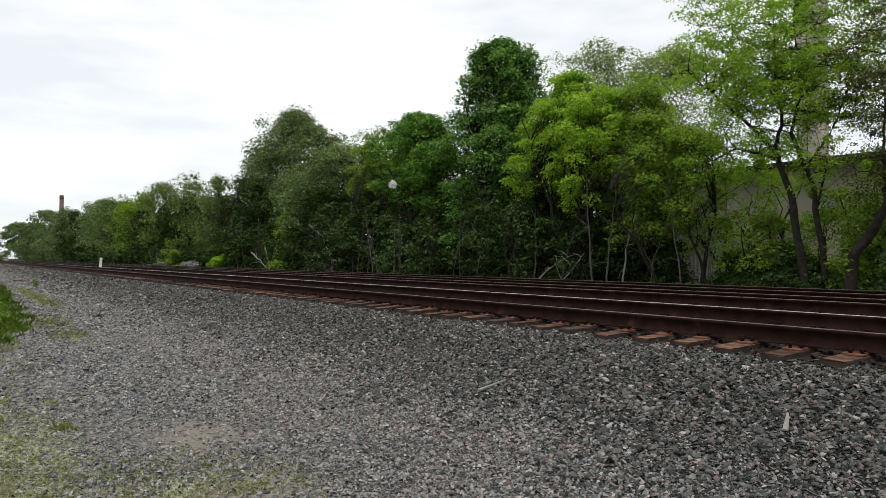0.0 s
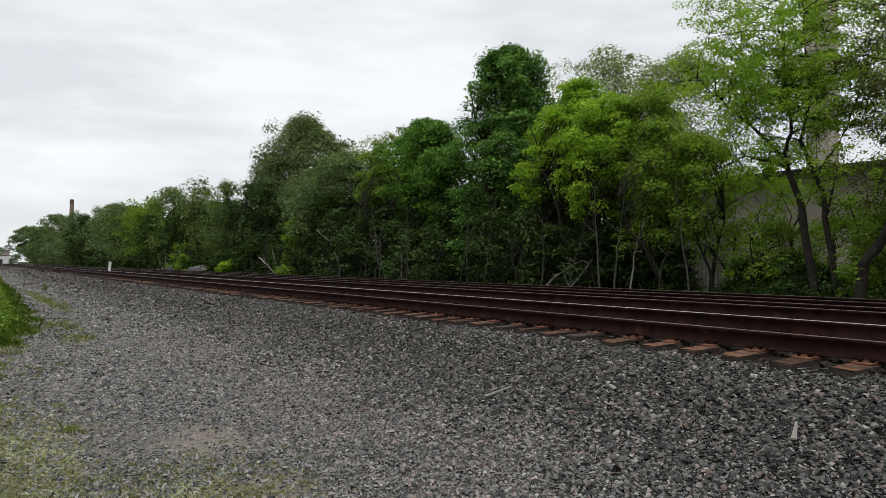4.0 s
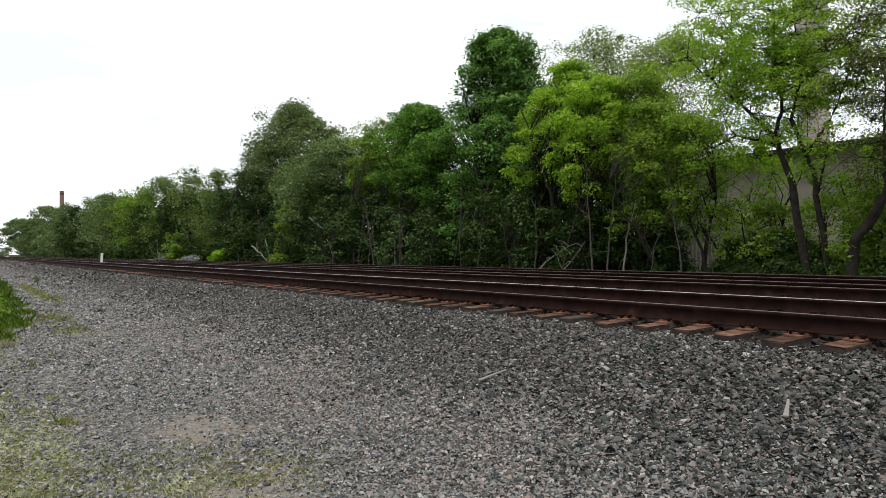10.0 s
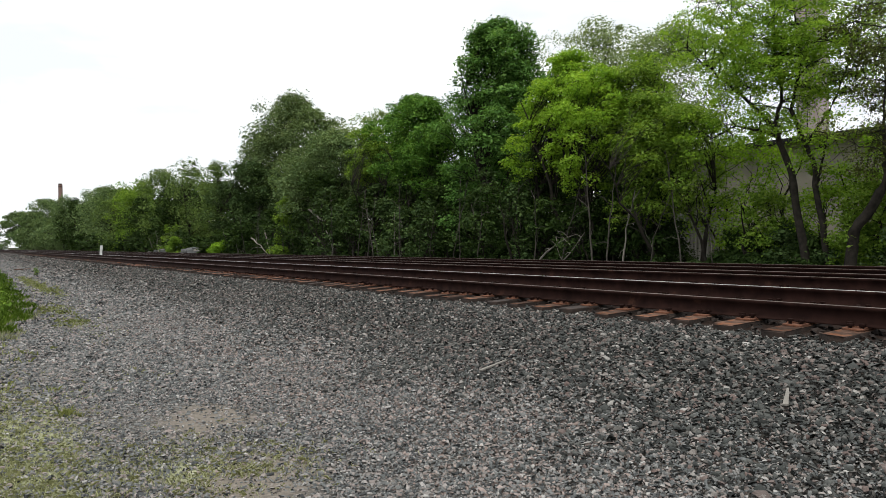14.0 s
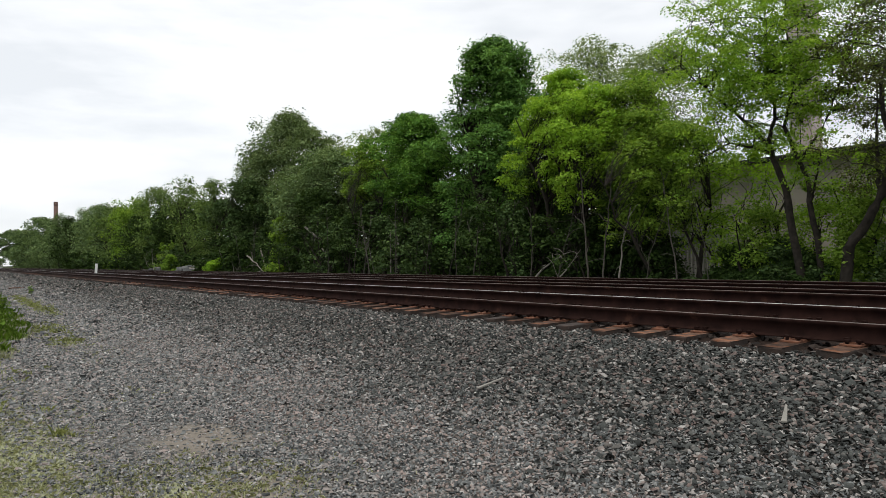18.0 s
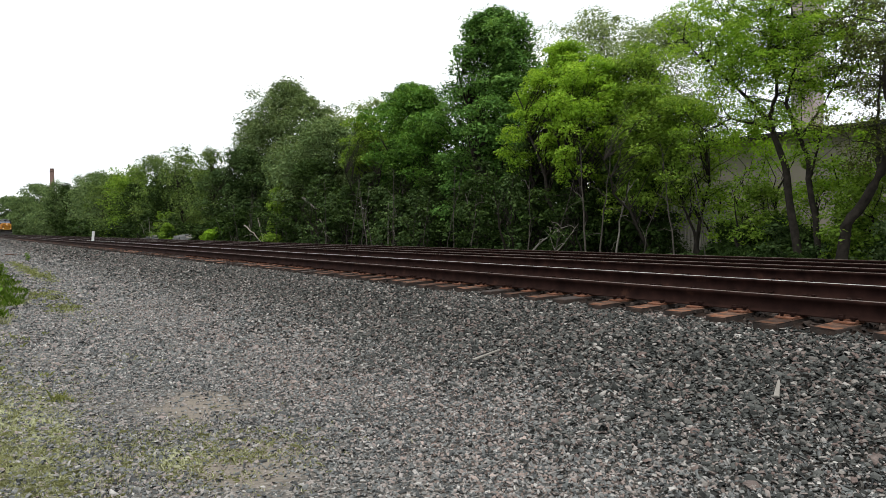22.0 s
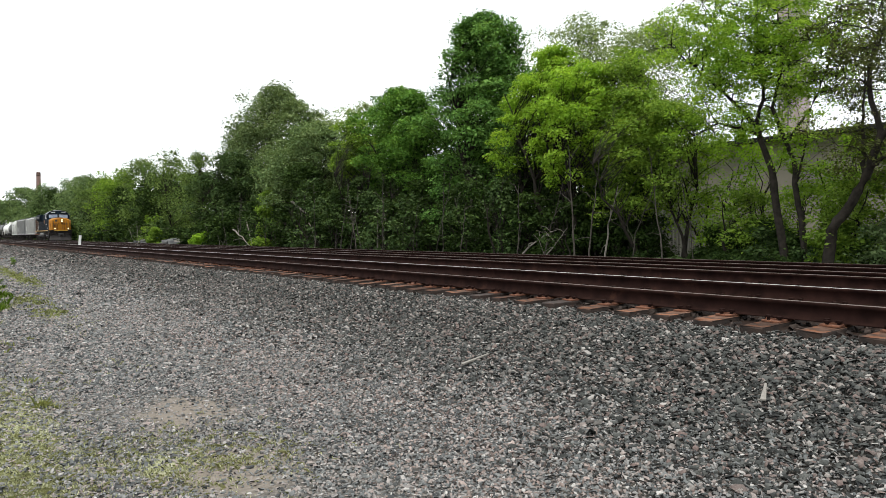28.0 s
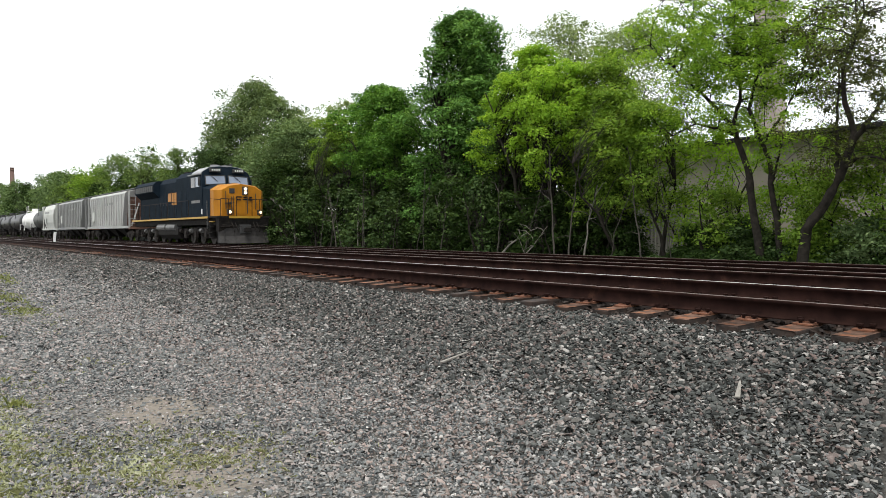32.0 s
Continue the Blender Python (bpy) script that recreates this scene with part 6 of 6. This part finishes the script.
    for k in range(n):
        y = L / 2 + (k - (n - 1) / 2) * 3.2
        bm = loft(bmesh.new(), [[(-1.3, y - 1.5, low), (1.3, y - 1.5, low), (1.3, y + 1.5, low), (-1.3, y + 1.5, low)], [(-0.6, y - 0.4, 0.4), (0.6, y - 0.4, 0.4), (0.6, y + 0.4, 0.4), (-0.6, y + 0.4, 0.4)]])
        part("outlet", bm, BLACK, ob, "dark discharge outlet")
    part("placard", boxed(-hw - 0.1, -hw - 0.075, L - 3.9, L - 3.0, 1.7, 2.5), HOP_PALE, ob, "pale square placard")
    for k in range(3):
        part("stencil_bar", boxed(-hw - 0.012, -hw, 5.0 + k * 1.1, 5.8 + k * 1.1, 3.0 - 0.02 * k, 3.18), HOP_MID if paint is not HOP_MID else HOP_LIGHT, ob)
    part("centre_sill", boxed(-0.3, 0.3, 0.2, L - 0.2, 0.78, 1.0), BLACK, ob)
    freight_truck(ob, 2.0, True)
    freight_truck(ob, L - 2.0, True)
    coupler(ob, 0.2, -1)
    coupler(ob, L - 0.2, 1)
    return ob


def tank_car(length, paint, label, radius=1.32):
    """A tank car: domed barrel on a sill, manway with a railed platform, ladders, trucks."""
    ob = thing("tank_car", label, "freight car", "cars of the train")
    L, zc = length, 1.1 + radius
    bm = bmesh.new()
    rings = []
    for y, k in ((0.75, 0.02), (0.78, 0.35), (0.88, 0.62), (1.05, 0.84), (1.3, 0.96), (1.6, 1.0), (L - 1.6, 1.0), (L - 1.3, 0.96), (L - 1.05, 0.84), (L - 0.88, 0.62), (L - 0.78, 0.35), (L - 0.75, 0.02)):
        rings.append([(math.cos(a) * radius * k, y, zc + math.sin(a) * radius * k) for a in np.linspace(0, 2 * math.pi, 32, endpoint=False)])
    barrel = part("barrel", loft(bm, rings), paint, ob, smooth=True)
    for y in (2.6, L / 2 - 1.4, L / 2 + 1.4, L - 2.6):
        bm = bmesh.new()
        loft(bm, [[(math.cos(a) * (radius + 0.012), yy, zc + math.sin(a) * (radius + 0.012)) for a in np.linspace(0, 2 * math.pi, 32, endpoint=False)] for yy in (y - 0.05, y + 0.05)], close=False)
        part("band", bm, paint, barrel, smooth=True)
    part("manway", rod(bmesh.new(), (0, L / 2, zc + radius - 0.1), (0, L / 2, zc + radius + 0.45), 0.45, 18), paint, ob)
    plat = part("platform", boxed(-1.05, 1.05, L / 2 - 1.0, L / 2 + 1.0, zc + radius + 0.02, zc + radius + 0.06), paint, ob)
    for a in (-1, 1):
        part("rail", rod(bmesh.new(), (a * 1.0, L / 2 - 1.0, zc + radius + 0.75), (a * 1.0, L / 2 + 1.0, zc + radius + 0.75), 0.03, 5), paint, plat)
        for b in (-1, 1):
            part("post", rod(bmesh.new(), (a * 1.0, L / 2 + b, zc + radius), (a * 1.0, L / 2 + b, zc + radius + 0.75), 0.03, 5), paint, plat)
        lad = part("ladder", rod(bmesh.new(), (a * 1.52, L / 2 - 0.25, 1.0), (a * 1.1, L / 2 - 0.25, zc + radius), 0.025, 5), paint, ob)
        part("stringer", rod(bmesh.new(), (a * 1.52, L / 2 + 0.25, 1.0), (a * 1.1, L / 2 + 0.25, zc + radius), 0.025, 5), paint, lad)
    for y in (1.9, L - 1.9):
        part("saddle", boxed(-1.2, 1.2, y - 0.4, y + 0.4, 0.85, zc - radius * 0.75), BLACK, ob)
    part("centre_sill", boxed(-0.35, 0.35, 0.2, L - 0.2, 0.8, 1.1), BLACK, ob)
    for y, w in ((0.1, 1), (L - 0.1, -1)):
        part("end_platform", boxed(-1.45, 1.45, min(y, y + w * 1.1), max(y, y + w * 1.1), 1.02, 1.1), BLACK, ob)
        part("end_rail", rod(bmesh.new(), (-1.4, y + w * 0.1, 1.9), (1.4, y + w * 0.1, 1.9), 0.03, 5), paint, ob)
        for x in (-1.4, 1.4):
            part("end_post", rod(bmesh.new(), (x, y + w * 0.1, 1.1), (x, y + w * 0.1, 1.9), 0.03, 5), paint, ob)
    freight_truck(ob, 1.9, False)
    freight_truck(ob, L - 1.9, False)
    coupler(ob, 0.2, -1)
    coupler(ob, L - 0.2, 1)
    return ob


TRAIN = []
gap, back = 0.6, 18.4
TRAIN.append((locomotive(), 0.0, 18.4))
for make in (lambda: (hopper(15.9, HOP_LIGHT, "light grey ribbed covered hopper car behind the locomotive", rusty=True), 15.9),
             lambda: (hopper(15.9, HOP_MID, "mid-grey ribbed covered hopper car"), 15.9),
             lambda: (hopper(10.4, HOP_PALE, "short off-white covered hopper car with curved sides", True), 10.4),
             lambda: (tank_car(10.6, TANK_GREEN, "dark grey-green tank car with a domed barrel"), 10.6),
             lambda: (tank_car(11.2, TANK_WHITE, "white tank car with a railed platform"), 11.2),
             lambda: (tank_car(14.0, TANK_BLACK, "black tank car with a domed barrel"), 14.0)):
    car, n = make()
    TRAIN.append((car, back + gap, n))
    back += gap + n
black = TRAIN[-1][0]
for k in range(7):
    TRAIN.append((copy_thing(black, pose(0, 0, 0)), back + gap, 14.0))
    back += gap + 14.0


# ---- what moves ----
def nose_at(t):
    """Where along the line the locomotive's front stands at t seconds."""
    u = 32.0 - t
    return 37.5 + 19.75 * u + 0.094 * u * u


def on_track(s, length):
    """The pose of a car whose front stands at s on the far track."""
    a, b = s + length * 0.15, s + length * 0.85
    xa, xb = float(bend(a)), float(bend(b))
    turn = -math.degrees(math.atan2(xb - xa, b - a))
    x = 15.0 + xa - (xb - xa) / (b - a) * (a - s)
    return pose(x, s, 0.819, 0, 0, turn)


def motions():
    times = [k * 0.5 for k in range(65)]
    for car, off, n in TRAIN:
        walk(car, [(t, on_track(nose_at(t) + off, n)) for t in times])
    # the seeds blow past and come to rest on the stones
    walk(SEED_A, [(0.0, pose(0.789, 1.371, 1.717)), (0.3, pose(1.257, 1.119, 1.465)), (0.7, pose(1.753, 0.595, 1.224)), (1.6, pose(3.6, -1.2, 0.16)), (32.0, pose(3.6, -1.2, 0.16))])
    walk(SEED_B, [(0.0, pose(-1.2, 1.2, 0.05)), (8.7, pose(-1.2, 1.2, 0.05)), (8.9, pose(0.335, 1.364, 2.078)), (9.0, pose(1.354, 1.02, 1.418)), (9.1, pose(1.776, 0.535, 1.137)), (9.9, pose(3.2, -2.0, 0.12)), (32.0, pose(3.2, -2.0, 0.12))])
    # wheels roll along the rail; they are keyed for each frame once the train has come into view
    turns = [0.0] + [25.0 + k / 30 for k in range(211)]
    for w, y, radius in ROLLING:
        rows = []
        for t in turns:
            angle = (nose_at(t) - nose_at(32.0)) / radius
            rows.append((t, pose(0, y, radius, math.degrees(angle) % 360.0)))
        walk(w, rows)


motions()
